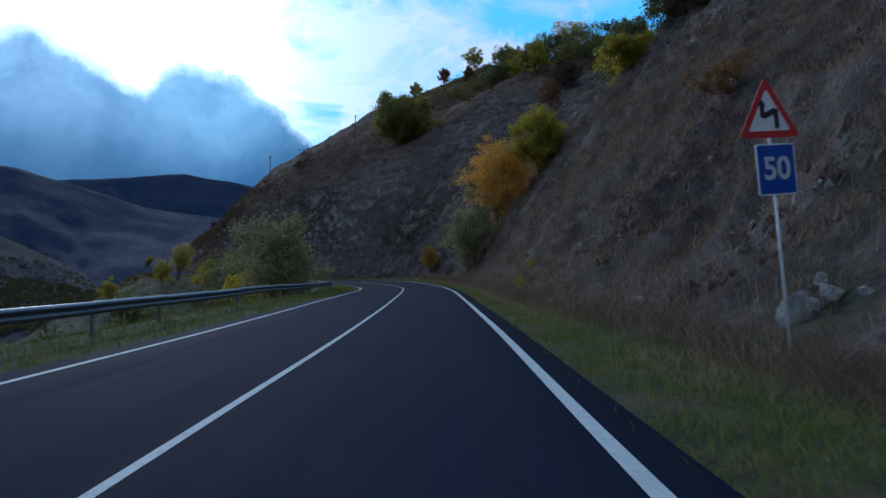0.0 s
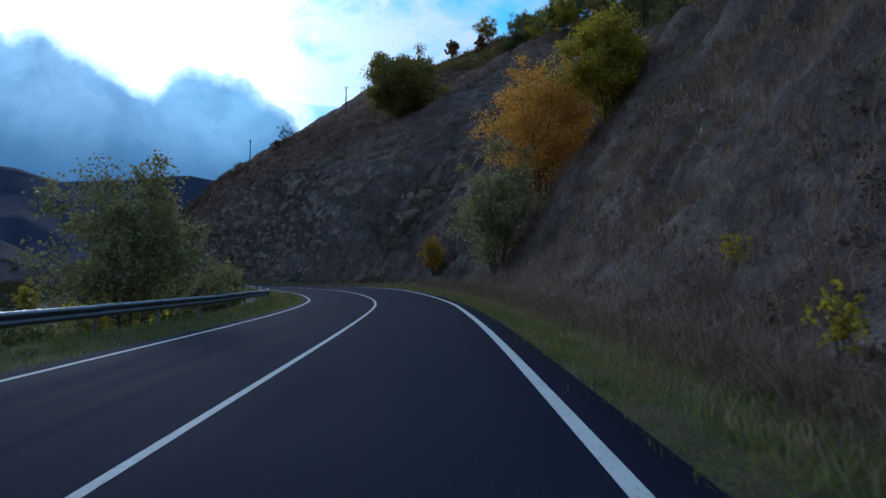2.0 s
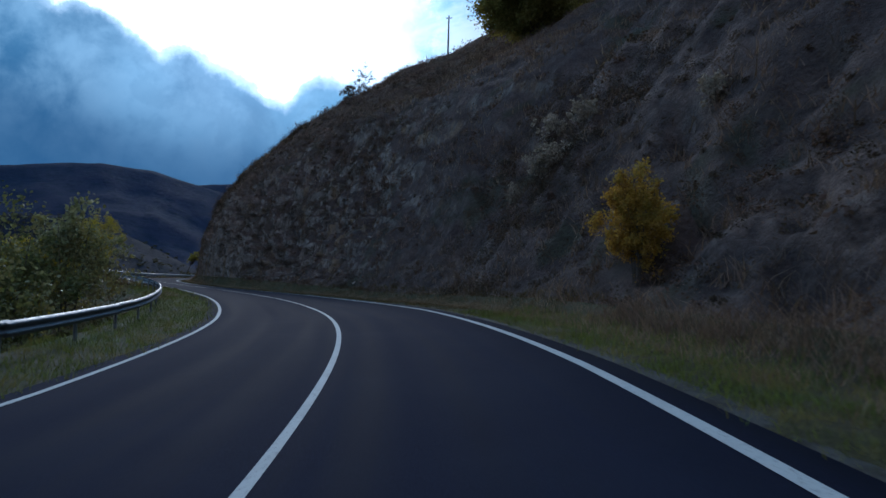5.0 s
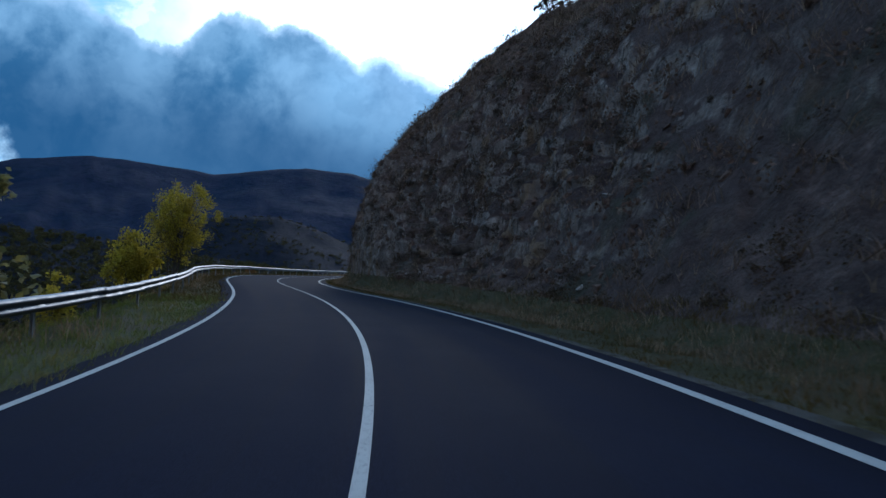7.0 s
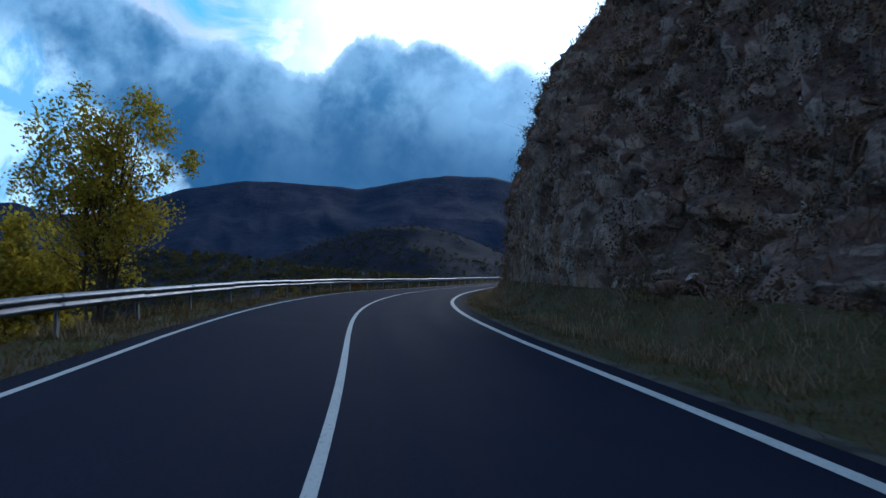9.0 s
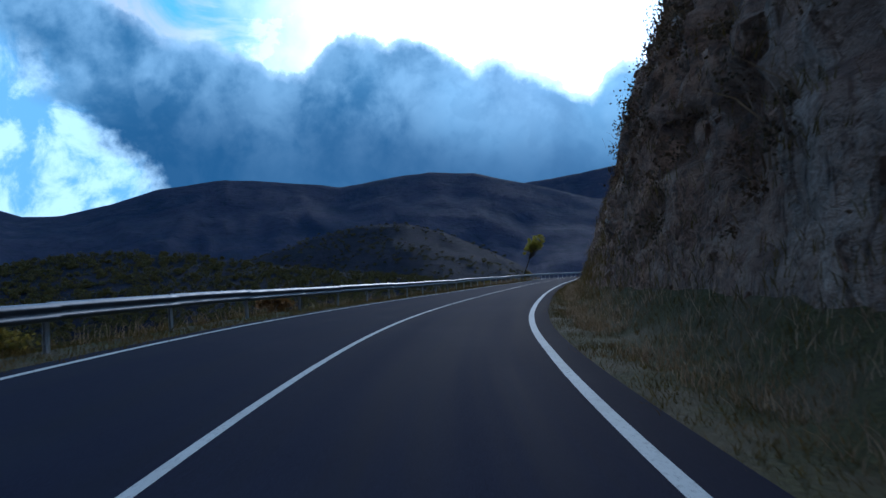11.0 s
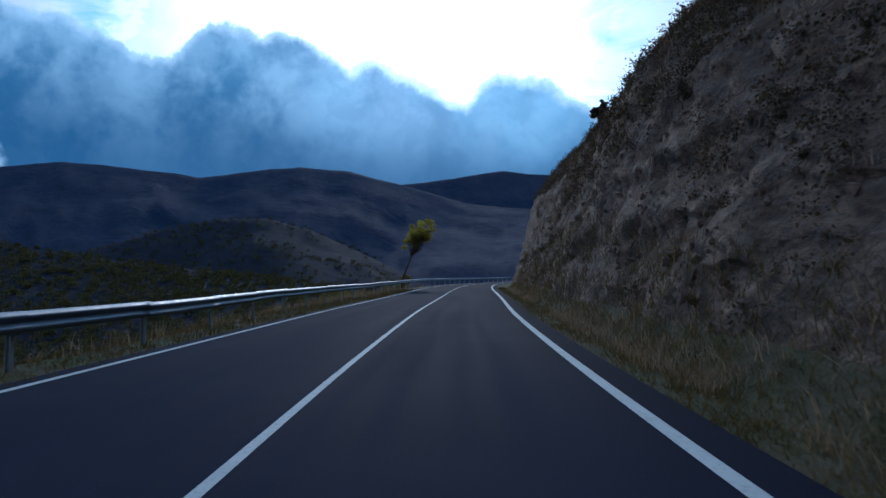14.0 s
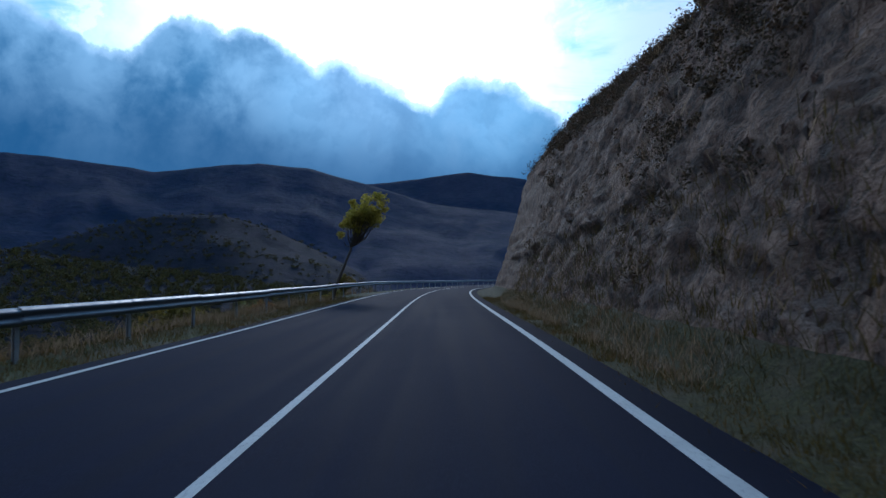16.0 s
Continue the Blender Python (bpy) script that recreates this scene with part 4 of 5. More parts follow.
for s, o, h, r, m, sd, lab in ((180, 88, 8, 3.6, OLIVE, 21, "yellowing tree on the ridge line"), (181, 78, 5.5, 2.2, RUSSET, 22, "bare twiggy tree on the ridge line"),
                               (112, 84, 9, 5.0, YELLOW, 23, "broad orange-tinted tree on the ridge line"), (108, 76, 8.5, 4.8, GREEN, 24, "dark green tree on the ridge line"),
                               (66, 32, 7.5, 4.4, OLIVE, 25, "yellow-green tree near the hilltop"), (60, 27, 6, 3.4, GREEN, 26, "dull green tree near the hilltop"),
                               (110, 66, 7, 3.8, GREEN, 27, "green tree below the ridge line"), (180, 68, 4.5, 1.8, RUSSET, 28, "leafless sapling on the ridge line"),
                               (98, 58, 7, 4.0, DARKLEAF, 29, "dark wooded clump on the hillside"), (84, 50, 7.5, 4.2, GREEN, 30, "green tree on the upper slope"),
                               (168, 92, 6.5, 3.8, HILLTREE, 55, "round olive tree on the ridge line"), (107.5, 64, 8.6, 3.7, OLIVE, 56, "yellow tree on the ridge line"), (105, 78, 9.2, 6.4, HILLTREE, 57, "broad dull-leaved tree on the ridge line"), (104.5, 69, 7, 4.2, HILLTREE, 58, "dull green tree on the ridge line"), (101, 76, 9, 5.2, GREEN, 59, "broad green tree on the ridge line"), (57.5, 25.8, 4.4, 3.2, OLIVE, 60, "low yellow-green tree near the hilltop"), (58.5, 31, 6.5, 4.0, GREEN, 74, "green tree near the hilltop"), (99, 80, 8, 5.0, HILLTREE, 75, "dull green tree on the ridge line"), (110, 72, 8, 4.5, GREEN, 76, "green tree on the ridge line"), (167, 80, 4, 1.6, RUSSET, 77, "leafless sapling on the ridge line"), (95, 74, 8, 5.0, GREEN, 78, "green tree on the ridge line"), (135, 89, 7, 4.2, HILLTREE, 79, "dull green tree on the ridge line"), (148, 90, 6, 3.6, GREEN, 80, "green tree on the ridge line"), (125, 87, 8, 5.0, HILLTREE, 94, "broad dull-leaved tree on the ridge line"), (130, 81, 6, 4.0, GREEN, 95, "green tree below the ridge line"), (156, 91, 6, 3.4, DULLOLIVE, 96, "dull green tree on the ridge line"), (104, 88, 8, 4.4, RUSSET, 33, "brown-leaved tree on the ridge line"), (116, 78, 7, 4.2, GREEN, 34, "green tree on the ridge line"),
                               (62, 36, 6.5, 3.8, RUSSET, 35, "russet tree near the hilltop"), (70, 38, 7, 4.0, GREEN, 36, "dull green tree near the hilltop"),
                               (56, 34, 6, 3.6, OLIVE, 37, "yellowing tree near the hilltop"), (92, 70, 8, 4.6, GREEN, 38, "green tree on the upper slope"),
                               (124, 84, 7, 3.6, OLIVE, 39, "yellowing tree on the ridge line"), (76, 45, 6.5, 3.8, OLIVE, 40, "yellow-green tree on the upper slope"),
                               (52, 30, 6.5, 3.2, DARKLEAF, 31, "dark tree on the upper slope"), (44, 33, 7, 3.6, OLIVE, 32, "yellow-green tree on the upper slope")):
    plant("tree", lab, "tree", right_ground(s, o), h, r, m, sd, stems=2, crown_low=0.03, leaves=80, clumps=80, size=0.27, group="hillside trees", fork=0.08, gaps=0.08)
for s, o, h, r, m, sd, lab in ((23.5, 6.35, 0.95, 0.34, OLIVE, 41, "small yellow bush at the foot of the bank"), (29, 7.7, 0.8, 0.32, OLIVE, 42, "yellow leafy shoot on the bank"),
                               (91, 15.0, 2.0, 1.1, WHITEDRY, 43, "bleached dry shrub on the slope"), (87.5, 14.5, 1.9, 0.9, WHITEDRY, 44, "bleached dry shrub on the slope"),
                               (88, 13.3, 1.6, 0.9, WHITEDRY, 45, "bleached dry shrub on the slope"), (91.5, 12.8, 1.4, 0.8, WHITEDRY, 46, "bleached dry shrub on the slope"),
                               (78.5, 14.4, 1.8, 1.0, WHITEDRY, 47, "bleached dry shrub on the slope"), (88.5, 12.5, 2.2, 1.0, WHITEDRY, 53, "pale dry shrub above the bend"),
                               (144, 25.5, 4.2, 1.9, DARKLEAF, 48, "dark shrub on the crest"), (140, 22.5, 2.2, 1.4, DARKLEAF, 49, "dark shrub on the crest"),
                               (15, 13.2, 2.0, 1.3, RUSSET, 50, "reddish bush on the slope"), (200, 13.5, 1.8, 1.2, DARKLEAF, 51, "dark shrub over the rock cut"),
                               (210, 8.5, 1.4, 0.6, DARKLEAF, 52, "thin shrub on the edge of the rock cut")):
    plant("shrub", lab, "shrub", right_ground(s, o), h, r, m, sd, stems=4, crown_low=0.08, leaves=30 if m is WHITEDRY else 12 if m is OLIVE else 50, clumps=50, size=0.06 if m is OLIVE else 0.12, group="slope shrubs", fork=0.1)
# valley side of the road
plant("willow_bush", "tall silver-green willow bush behind the guard rail", "bush", left_ground(46, -10.2), 9.2, 3.7, WILLOW, 61, stems=6, crown_low=0.06, leaves=110,
      clumps=190, size=0.17, fork=0.10, droop=0.5, gaps=0.2)
for s, o, h, r, m, sd in ((57, -14.5, 6.6, 3.2, OLIVE, 62), (50, -15.0, 5.6, 3.4, GREEN, 63), (38, -17, 5.0, 3.2, GREEN, 64), (64, -9.5, 4.0, 2.2, WILLOW, 65),
                          (99, -10.4, 7.6, 3.4, WILLOW, 66), (94, -13.0, 9.2, 3.8, GREEN, 67), (103, -12.5, 7.0, 3.0, OLIVE, 68), (88, -14.0, 9.0, 3.8, WILLOW, 69),
                          (82, -12.5, 6.5, 3.2, GREEN, 70), (76, -12.0, 4.6, 2.4, GREEN, 71), (70, -15.5, 7.0, 3.0, OLIVE, 72), (26, -13.5, 5.2, 2.6, GREEN, 73)):
    plant("bush", "leafy %s bush on the bank below the guard rail" % ("yellow-green" if m is OLIVE else "silver-green" if m is WILLOW else "dull green"), "bush",
          left_ground(s, o), h, r, m, sd, stems=4, crown_low=0.08, leaves=60, clumps=120, size=0.22, group="valley side bushes", fork=0.12, droop=0.35)
plant("willow_tree", "yellow-green willow tree with several thin trunks behind the guard rail", "tree", left_ground(131, -6.9), 7.4, 2.15, OLIVE, 81, stems=5, crown_low=0.20,
      leaves=105, clumps=230, size=0.10, fork=0.16, droop=0.8, gaps=0.32, lean=0.9)
plant("bush", "yellow-green bush beside the willow tree", "bush", left_ground(132.0, -9.3), 5.4, 2.2, OLIVE, 82, stems=4, crown_low=0.15, leaves=70, clumps=110, size=0.17, fork=0.2, droop=0.5)
plant("bush", "low yellow-green bush down the bank", "bush", left_ground(140, -16), 6.5, 2.0, OLIVE, 83, stems=4, crown_low=0.15, leaves=60, clumps=90, size=0.2, fork=0.2)
plant("tree", "thin yellow-green tree leaning over the far bend", "tree", left_ground(243.5, -5.9), 7.2, 1.65, BENDLEAF, 84, stems=1, crown_low=0.55, leaves=90, clumps=90,
      size=0.15, fork=0.55, lean=3.0)
for s, o, h, r, m, sd in ((150, -6.2, 1.2, 0.8, DULLOLIVE, 85), (161.5, -5.5, 0.9, 0.6, RUSSET, 86), (170, -7.2, 1.2, 1.0, GREEN, 87), (214, -9, 1.6, 1.2, DULLOLIVE, 88), (236, -9, 2.0, 1.4, GREEN, 89),
                          (252, -12, 2.6, 1.8, DULLOLIVE, 90), (262, -9, 2.2, 1.5, DULLOLIVE, 91), (225, -13, 2.4, 1.8, GREEN, 92), (246, -7.5, 1.3, 0.9, DULLOLIVE, 93), (250.5, -6.3, 1.9, 0.7, DULLOLIVE, 97), (221, -7.2, 1.3, 1.1, DULLOLIVE, 98), (232, -7.4, 1.1, 1.0, RUSSET, 99)):
    plant("shrub", "low %s shrub beside the guard rail" % ("green" if m is GREEN else "yellowing"), "shrub", left_ground(s, o), h, r, m, sd, stems=4, crown_low=0.05, leaves=45,
          clumps=60, size=0.12, group="rail side shrubs", fork=0.08)


# ---- grass, straw and scrub, too many to count ----
def blades(name, label, bases, height, width, mat, seed, per=5, spread=0.12, splay=0.45):
    g = np.random.default_rng(seed)
    n = len(bases) * per
    b = np.repeat(bases, per, 0) + g.normal(size=(n, 3)) * [spread, spread, 0.01]
    h = np.repeat(np.broadcast_to(height, (len(bases),)), per) * g.uniform(0.55, 1.25, n)
    a = g.uniform(0, 6.28, n)
    side = np.stack([np.cos(a), np.sin(a), 0 * a], 1) * width * 0.5
    bend = g.normal(size=(n, 3)) * splay * h[:, None]
    bend[:, 2] = 0
    mid = b + np.array([0, 0, 1]) * h[:, None] * 0.55 + bend * 0.35
    tip = b + np.array([0, 0, 1]) * h[:, None] * 0.95 + bend
    v = np.stack([b - side, b + side, mid + side * 0.7, mid - side * 0.7, tip], 1).reshape(-1, 3)
    v[:, 2] -= 0.04
    i = np.arange(n) * 5
    f = [*np.stack([i, i + 1, i + 2, i + 3], 1).tolist(), *np.stack([i + 3, i + 2, i + 4], 1).tolist()]
    return tagged(mesh_object(name, v, f, mat, None, label, smooth=False), category="grass", kind="stuff")


def scatter_hill(n, s0, s1, e0, e1, seed, power=1.0, clump=0.0, cut=-9.0, above=-9.0):
    g = np.random.default_rng(seed)
    s, e = g.uniform(s0, s1, n), e0 + (e1 - e0) * g.random(n) ** power
    if clump:
        keep = fbm(np.stack([s, e, 0 * s], 1), clump, 3) > cut
        s, e = s[keep], e[keep]
    keep = hill_height(s, e) > above
    return hill_point(s[keep], e[keep])


def scatter_side(n, s0, s1, d0, d1, seed, right=True, clump=0.0, cut=-9.0):
    g = np.random.default_rng(seed)
    s, u = g.uniform(s0, s1, n), g.random(n)
    if right:
        f = 0.05 + (d0 + (d1 - d0) * u) * 0.95
        o = RIGHT + 0.42 + (np.interp(s, HILL_S, FOOT) - 0.30) * f
        P = at(s, o, verge_height(s, f) - 0.01)
    else:
        P = left_point(s, d0 + (d1 - d0) * u)
    if clump:
        P = P[fbm(P, clump, 3) > cut]
    return P


blades("verge_grass", "green roadside grass with dry blades", scatter_side(9000, -8, 78, 0, 0.84, 101), 0.17, 0.011, GRASS, 102, per=7)
blades("verge_grass", "short dull roadside grass", scatter_side(14000, 75, 240, 0, 1.0, 103), 0.14, 0.014, DULLGRASS, 104, per=5)
blades("verge_straw", "dry straw among the roadside grass", scatter_side(9500, -8, 238, 0.3, 1.0, 105, clump=0.4, cut=-0.25), 0.28, 0.011, STRAW, 106, per=5)
blades("bank_grass", "green grass strip along the guard rail", scatter_side(6400, -5, 112, -0.18, 3.0, 107, right=False), 0.20, 0.014, GRASS, 108, per=6)
blades("bank_grass", "dull grass strip along the guard rail", scatter_side(7800, 108, 245, -0.18, 2.6, 141, right=False), 0.18, 0.014, DULLGRASS, 142, per=6)
blades("bank_straw", "dry grass along and below the guard rail", scatter_side(4400, 96, 240, 0.9, 7.0, 109, right=False, clump=0.3, cut=-0.15), 0.42, 0.014, STRAW, 110, per=6)
blades("bank_straw", "pale dry grass beyond the guard rail", scatter_side(3600, 185, 262, 1.9, 6.0, 143, right=False, clump=0.25, cut=-0.1), 0.5, 0.016, STRAW, 144, per=7)
blades("slope_straw", "dry straw tufts over the lower hillside", scatter_hill(15000, -8, 64, 0, 14, 111, 0.8), 0.36, 0.015, STRAW, 112, per=6, spread=0.18)
blades("slope_straw", "dry straw tufts over the upper hillside", scatter_hill(8000, 20, 150, 6, 45, 113, 0.8, 0.12, -0.2), 0.6, 0.05, STRAW, 114, per=4, spread=0.3)
blades("ledge_straw", "straw hanging from the rock ledges", scatter_hill(5500, 75, 232, 0.2, 9, 115, 1.0, 0.3, 0.0), 0.36, 0.018, STRAW, 116, per=5, spread=0.16, splay=0.6)
blades("tussocks", "grey-brown grass tussocks over the hillside", scatter_hill(7000, -8, 70, 0.1, 18, 151, 0.8, 0.5, -0.3), 0.55, 0.018, TUSSOCK, 152, per=14, spread=0.16, splay=0.75)
blades("tussocks", "grey-brown grass tussocks round the bend", scatter_hill(3600, 62, 150, 0.1, 26, 153, 0.9, 0.3, -0.25), 0.6, 0.045, TUSSOCK, 154, per=9, spread=0.22, splay=0.75)
blades("talus_grass", "dull grass climbing the foot of the rock", scatter_hill(5200, 75, 236, 0.0, 1.0, 155, 1.6), 0.30, 0.016, DULLGRASS, 156, per=6, spread=0.14)
blades("face_grass", "dry tufts on the earth face", scatter_hill(4200, 150, 236, 0.4, 9, 157, 0.9, 0.6, 0.0), 0.28, 0.016, TUSSOCK, 158, per=7, spread=0.14, splay=0.8)
blades("weeds", "tall dry weeds at the foot of the bank", scatter_side(1900, -8, 72, 0.74, 1.0, 159), 0.42, 0.016, TUSSOCK, 160, per=9, spread=0.16, splay=0.6)
blades("pale_stalks", "bleached stalks standing on the slope", scatter_hill(7000, -6, 60, 0.2, 10, 117, 1.0, 0.25, -0.2), 0.42, 0.007, WHITEDRY, 118, per=2, spread=0.25, splay=0.5)


def scrub(name, label, P, rmin, rmax, count, size, mat, seed):
    g = np.random.default_rng(seed)
    r = g.uniform(rmin, rmax, len(P))
    v, f = leaf_cloud(P + np.array([0, 0, 0.12]) * r[:, None], r * 0.82, count, size, seed + 1, flat=0.45)
    return tagged(mesh_object(name, v, f, mat, None, label, smooth=False), category="scrub", kind="stuff")


scrub("hill_scrub", "dark heather and bramble over the hillside", scatter_hill(2200, -6, 100, 0.6, 30, 121, 0.9, 0.10, -0.12), 0.2, 0.9, 60, 0.09, DARKLEAF, 122)
scrub("hill_scrub", "dull green scrub on the upper hillside", scatter_hill(520, 10, 190, 14, 85, 123, 0.8, 0.06, 0.05), 0.8, 2.2, 80, 0.26, DARKLEAF, 124)
scrub("rock_scrub", "dark bushes in the clefts of the rock", scatter_hill(2300, 70, 240, 0.3, 12, 125, 0.9, 0.16, -0.02), 0.18, 0.6, 95, 0.07, DARKLEAF, 126)
scrub("crest_scrub", "scrub along the top of the rock cut", scatter_hill(1500, 120, 262, 3.2, 22, 127, 1.0, 0.1, -0.15), 0.18, 0.5, 70, 0.085, DARKLEAF, 128)
scrub("bramble", "grey-brown dry bramble and tall weeds over the hillside", scatter_hill(3000, -6, 75, 0.4, 20, 171, 0.85, 0.3, -0.2), 0.15, 0.6, 50, 0.08, BRAMBLE, 172)
scrub("bramble", "grey-brown dry scrub over the hill round the bend", scatter_hill(2000, 60, 165, 3, 60, 173, 0.8, 0.12, -0.15), 0.3, 1.3, 60, 0.18, BRAMBLE, 174)
scrub("ridge_scrub", "dull wooded scrub along the ridge line", scatter_hill(700, 92, 178, 56, 87, 175, 0.7), 0.7, 2.2, 70, 0.26, DULLOLIVE, 176)
scrub("face_scrub", "dark scrub hanging over the upper earth face", scatter_hill(2600, 160, 236, 0.9, 7, 177, 0.9, 0.16, 0.16, above=3.0), 0.14, 0.55, 80, 0.07, DARKLEAF, 178)
scrub("heath", "dark heather and gorse over the top of the earth bank", scatter_hill(2300, 158, 262, 3.0, 16, 181, 0.9, 0.11, -0.22, above=5.2), 0.3, 0.85, 90, 0.10, DARKLEAF, 182)
scrub("heath", "dark scrub hanging over the upper edge of the earth bank", scatter_hill(2400, 150, 212, 1.2, 7.0, 185, 0.9, 0.17, -0.14, above=4.8), 0.22, 0.62, 90, 0.08, DARKLEAF, 186)
scrub("rock_ivy", "dark bushes growing in patches over the cliff", scatter_hill(2600, 84, 166, 0.3, 12, 183, 1.0, 0.15, 0.10), 0.35, 0.95, 100, 0.085, DARKLEAF, 184)
scrub("bank_scrub", "brambles and weeds on the bank below the rail", left_point(rng.uniform(-5, 290, 1900), rng.uniform(3.2, 22, 1900)), 0.3, 1.1, 60, 0.13, WOODLEAF, 129)
spur = ridge("backdrop_spur", [(54, 2.0), (48, 3.8), (43.5, 4.7), (39.5, 4.9), (36.2, 3.9), (32.5, 2.2), (30, 1.0), (27, -0.6), (24, -2.0)], 760, 420, -26, "scrubby spur in the valley, tinted with haze blue", 34, SPUR_HAZED)
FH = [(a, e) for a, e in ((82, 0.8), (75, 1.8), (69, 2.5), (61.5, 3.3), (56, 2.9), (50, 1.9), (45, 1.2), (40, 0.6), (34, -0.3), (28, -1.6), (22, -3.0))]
ridge("backdrop_foothill", FH, 470, 330, -26, "wooded foothill in the valley", 10, SPUR_HAZED)
fa = rng.uniform(27, 84, 4200)
fr = 470 - rng.uniform(0, 1, 4200) ** 1.1 * 225
fz = -26 + (np.tan(np.radians(np.interp(fa, *zip(*sorted(FH))))) * 470 + 29) * np.clip(1 - (470 - fr) / 247, 0, 1) ** 1.15
scrub("valley_wood", "dark green and yellowing trees covering the foothill", np.stack([-np.sin(np.radians(fa)) * fr - 40, np.cos(np.radians(fa)) * fr + 110, fz + 1.0], 1),
      1.3, 3.0, 60, 0.8, WOODLEAF, 131)


SP = np.array([v.co for v in spur.data.vertices])
SP = SP[rng.integers(0, len(SP), 2600)] + rng.normal(size=(2600, 3)) * [5, 5, 0.2]
scrub("valley_wood", "dark scrub and small trees scattered over the spur", SP[fbm(SP, 0.012, 3) > -0.15], 1.2, 3.2, 40, 0.9, WOODLEAF, 187)


# ---- stones ----
def rubble(name, label, P, rmin, rmax, mat, seed):
    """Many small angular stones set into a face, too many to count."""
    g = np.random.default_rng(seed)
    n = len(P)
    base = np.array([(1, 0, 0), (-1, 0, 0), (0, 1, 0), (0, -1, 0), (0, 0, 1), (0, 0, -1)], float)
    tri = np.array([(0, 2, 4), (2, 1, 4), (1, 3, 4), (3, 0, 4), (2, 0, 5), (1, 2, 5), (3, 1, 5), (0, 3, 5)])
    ax = g.normal(size=(n, 3, 3))
    ax = np.linalg.qr(ax)[0]
    sc = g.uniform(rmin, rmax, (n, 1, 1)) * g.uniform(0.5, 1.3, (n, 6, 1))
    v = np.einsum("kj,njl->nkl", base, ax) * sc * g.uniform(0.6, 1.2, (n, 1, 3)) * np.array([1, 1, 1.5]) + P[:, None]
    f = (tri[None] + 6 * np.arange(n)[:, None, None]).reshape(-1, 3)
    return tagged(mesh_object(name, v.reshape(-1, 3), f, mat, None, label, smooth=False), category="rubble", kind="stuff")


rubble("rubble", "small brown stones and clods in the earth face", scatter_hill(5200, 150, 236, 0.05, 8, 161, 1.1, 0.5, -0.1), 0.03, 0.13, BROWNROCK, 162)
rubble("rubble", "broken rock on the ledges of the cliff", scatter_hill(1700, 104, 165, 0.05, 9, 163, 1.0, 0.4, -0.1), 0.05, 0.22, BROWNROCK, 164)
rubble("rubble", "pale broken blocks in the cliff", scatter_hill(420, 112, 162, 0.2, 9, 167, 1.0, 0.3, 0.15), 0.04, 0.16, STONE, 168)
rubble("rubble", "grey stones showing in the dry bank", scatter_hill(1600, -8, 60, 0.05, 8, 165, 1.2, 0.35, 0.05), 0.03, 0.13, BROWNROCK, 166)

rubble("rubble", "grey slabs breaking out of the dry bank", scatter_hill(420, 1, 17, 0.6, 6.5, 188, 1.0, 0.3, 0.0), 0.07, 0.26, BROWNROCK, 189)
rubble("rubble", "pale slabs breaking out of the dry bank", scatter_hill(150, 2, 16, 0.6, 6.0, 190, 1.0, 0.3, 0.1), 0.05, 0.18, STONE, 191)


def stone_mesh(seed, flat=0.8, mat=STONE):
    bm = bmesh.new()
    bmesh.ops.create_icosphere(bm, subdivisions=2, radius=0.5)
    for k in range(11):
        g = np.random.default_rng(seed * 31 + k)
        d = Vector(g.normal(size=3)).normalized()
        lim = g.uniform(0.16, 0.36)
        for v in bm.verts:
            x = v.co.dot(d)
            if x > lim:
                v.co -= d * (x - lim)
    for v in bm.verts:
        v.co *= 1 + 0.05 * noise.noise(v.co * 5 + Vector((seed, 0, 0)))
        v.co.z *= flat
    me = bpy.data.meshes.new("stone")
    bm.to_mesh(me)
    bm.free()
    me.materials.append(mat)
    return me


STONES = [stone_mesh(k, f) for k, f in ((1, 1.2), (2, 0.8), (3, 0.7), (4, 1.0), (5, 0.6))]
SLABS = [stone_mesh(k, f, BROWNROCK) for k, f in ((6, 1.0), (7, 0.7), (8, 0.5), (9, 0.8), (10, 0.6))]
for s, o, k, w, lab in ((-0.2, 7.65, 0, 0.85, "pale grey boulder leaning on the bank"), (-0.4, 8.05, 1, 0.72, "pale grey boulder leaning on the bank"),
                        (-0.2, 7.9, 4, 0.45, "grey stone in the bank"), (0.3, 8.3, 3, 0.4, "pale angular rock in the bank"), (-1.0, 8.2, 2, 0.35, "pale angular rock in the bank"),
                        (14.5, 13.2, 3, 0.7, "pale angular rock showing in the slope"), (12.5, 13.0, 2, 0.35, "pale stone showing in the slope"), (23.5, 14.4, 4, 0.4, "pale stone showing in the slope"), (38, 11.2, 0, 0.9, "pale boulder in the dry slope"), (20, 8.6, 2, 0.5, "grey stone in the bank"), (21, 9.3, 3, 0.45, "grey stone in the bank"),
                        (35.0, 6.0, 2, 0.26, "white stone on the verge"), (19, 9.0, 1, 0.4, "grey stone in the bank"), (40, 11.9, 1, 0.6, "grey stone in the dry slope")):
    st = new("boulder", STONES[k])
    st.matrix_world = Matrix.Translation(right_ground(s, o) + Vector((0, 0, w * 0.18))) @ pose(0, 0, 0, 20 * k, 15, 70 * k) @ Matrix.Diagonal((w, w * 0.8, w, 1))
    tagged(st, lab, "boulder", "stones on the bank")
g = np.random.default_rng(77)
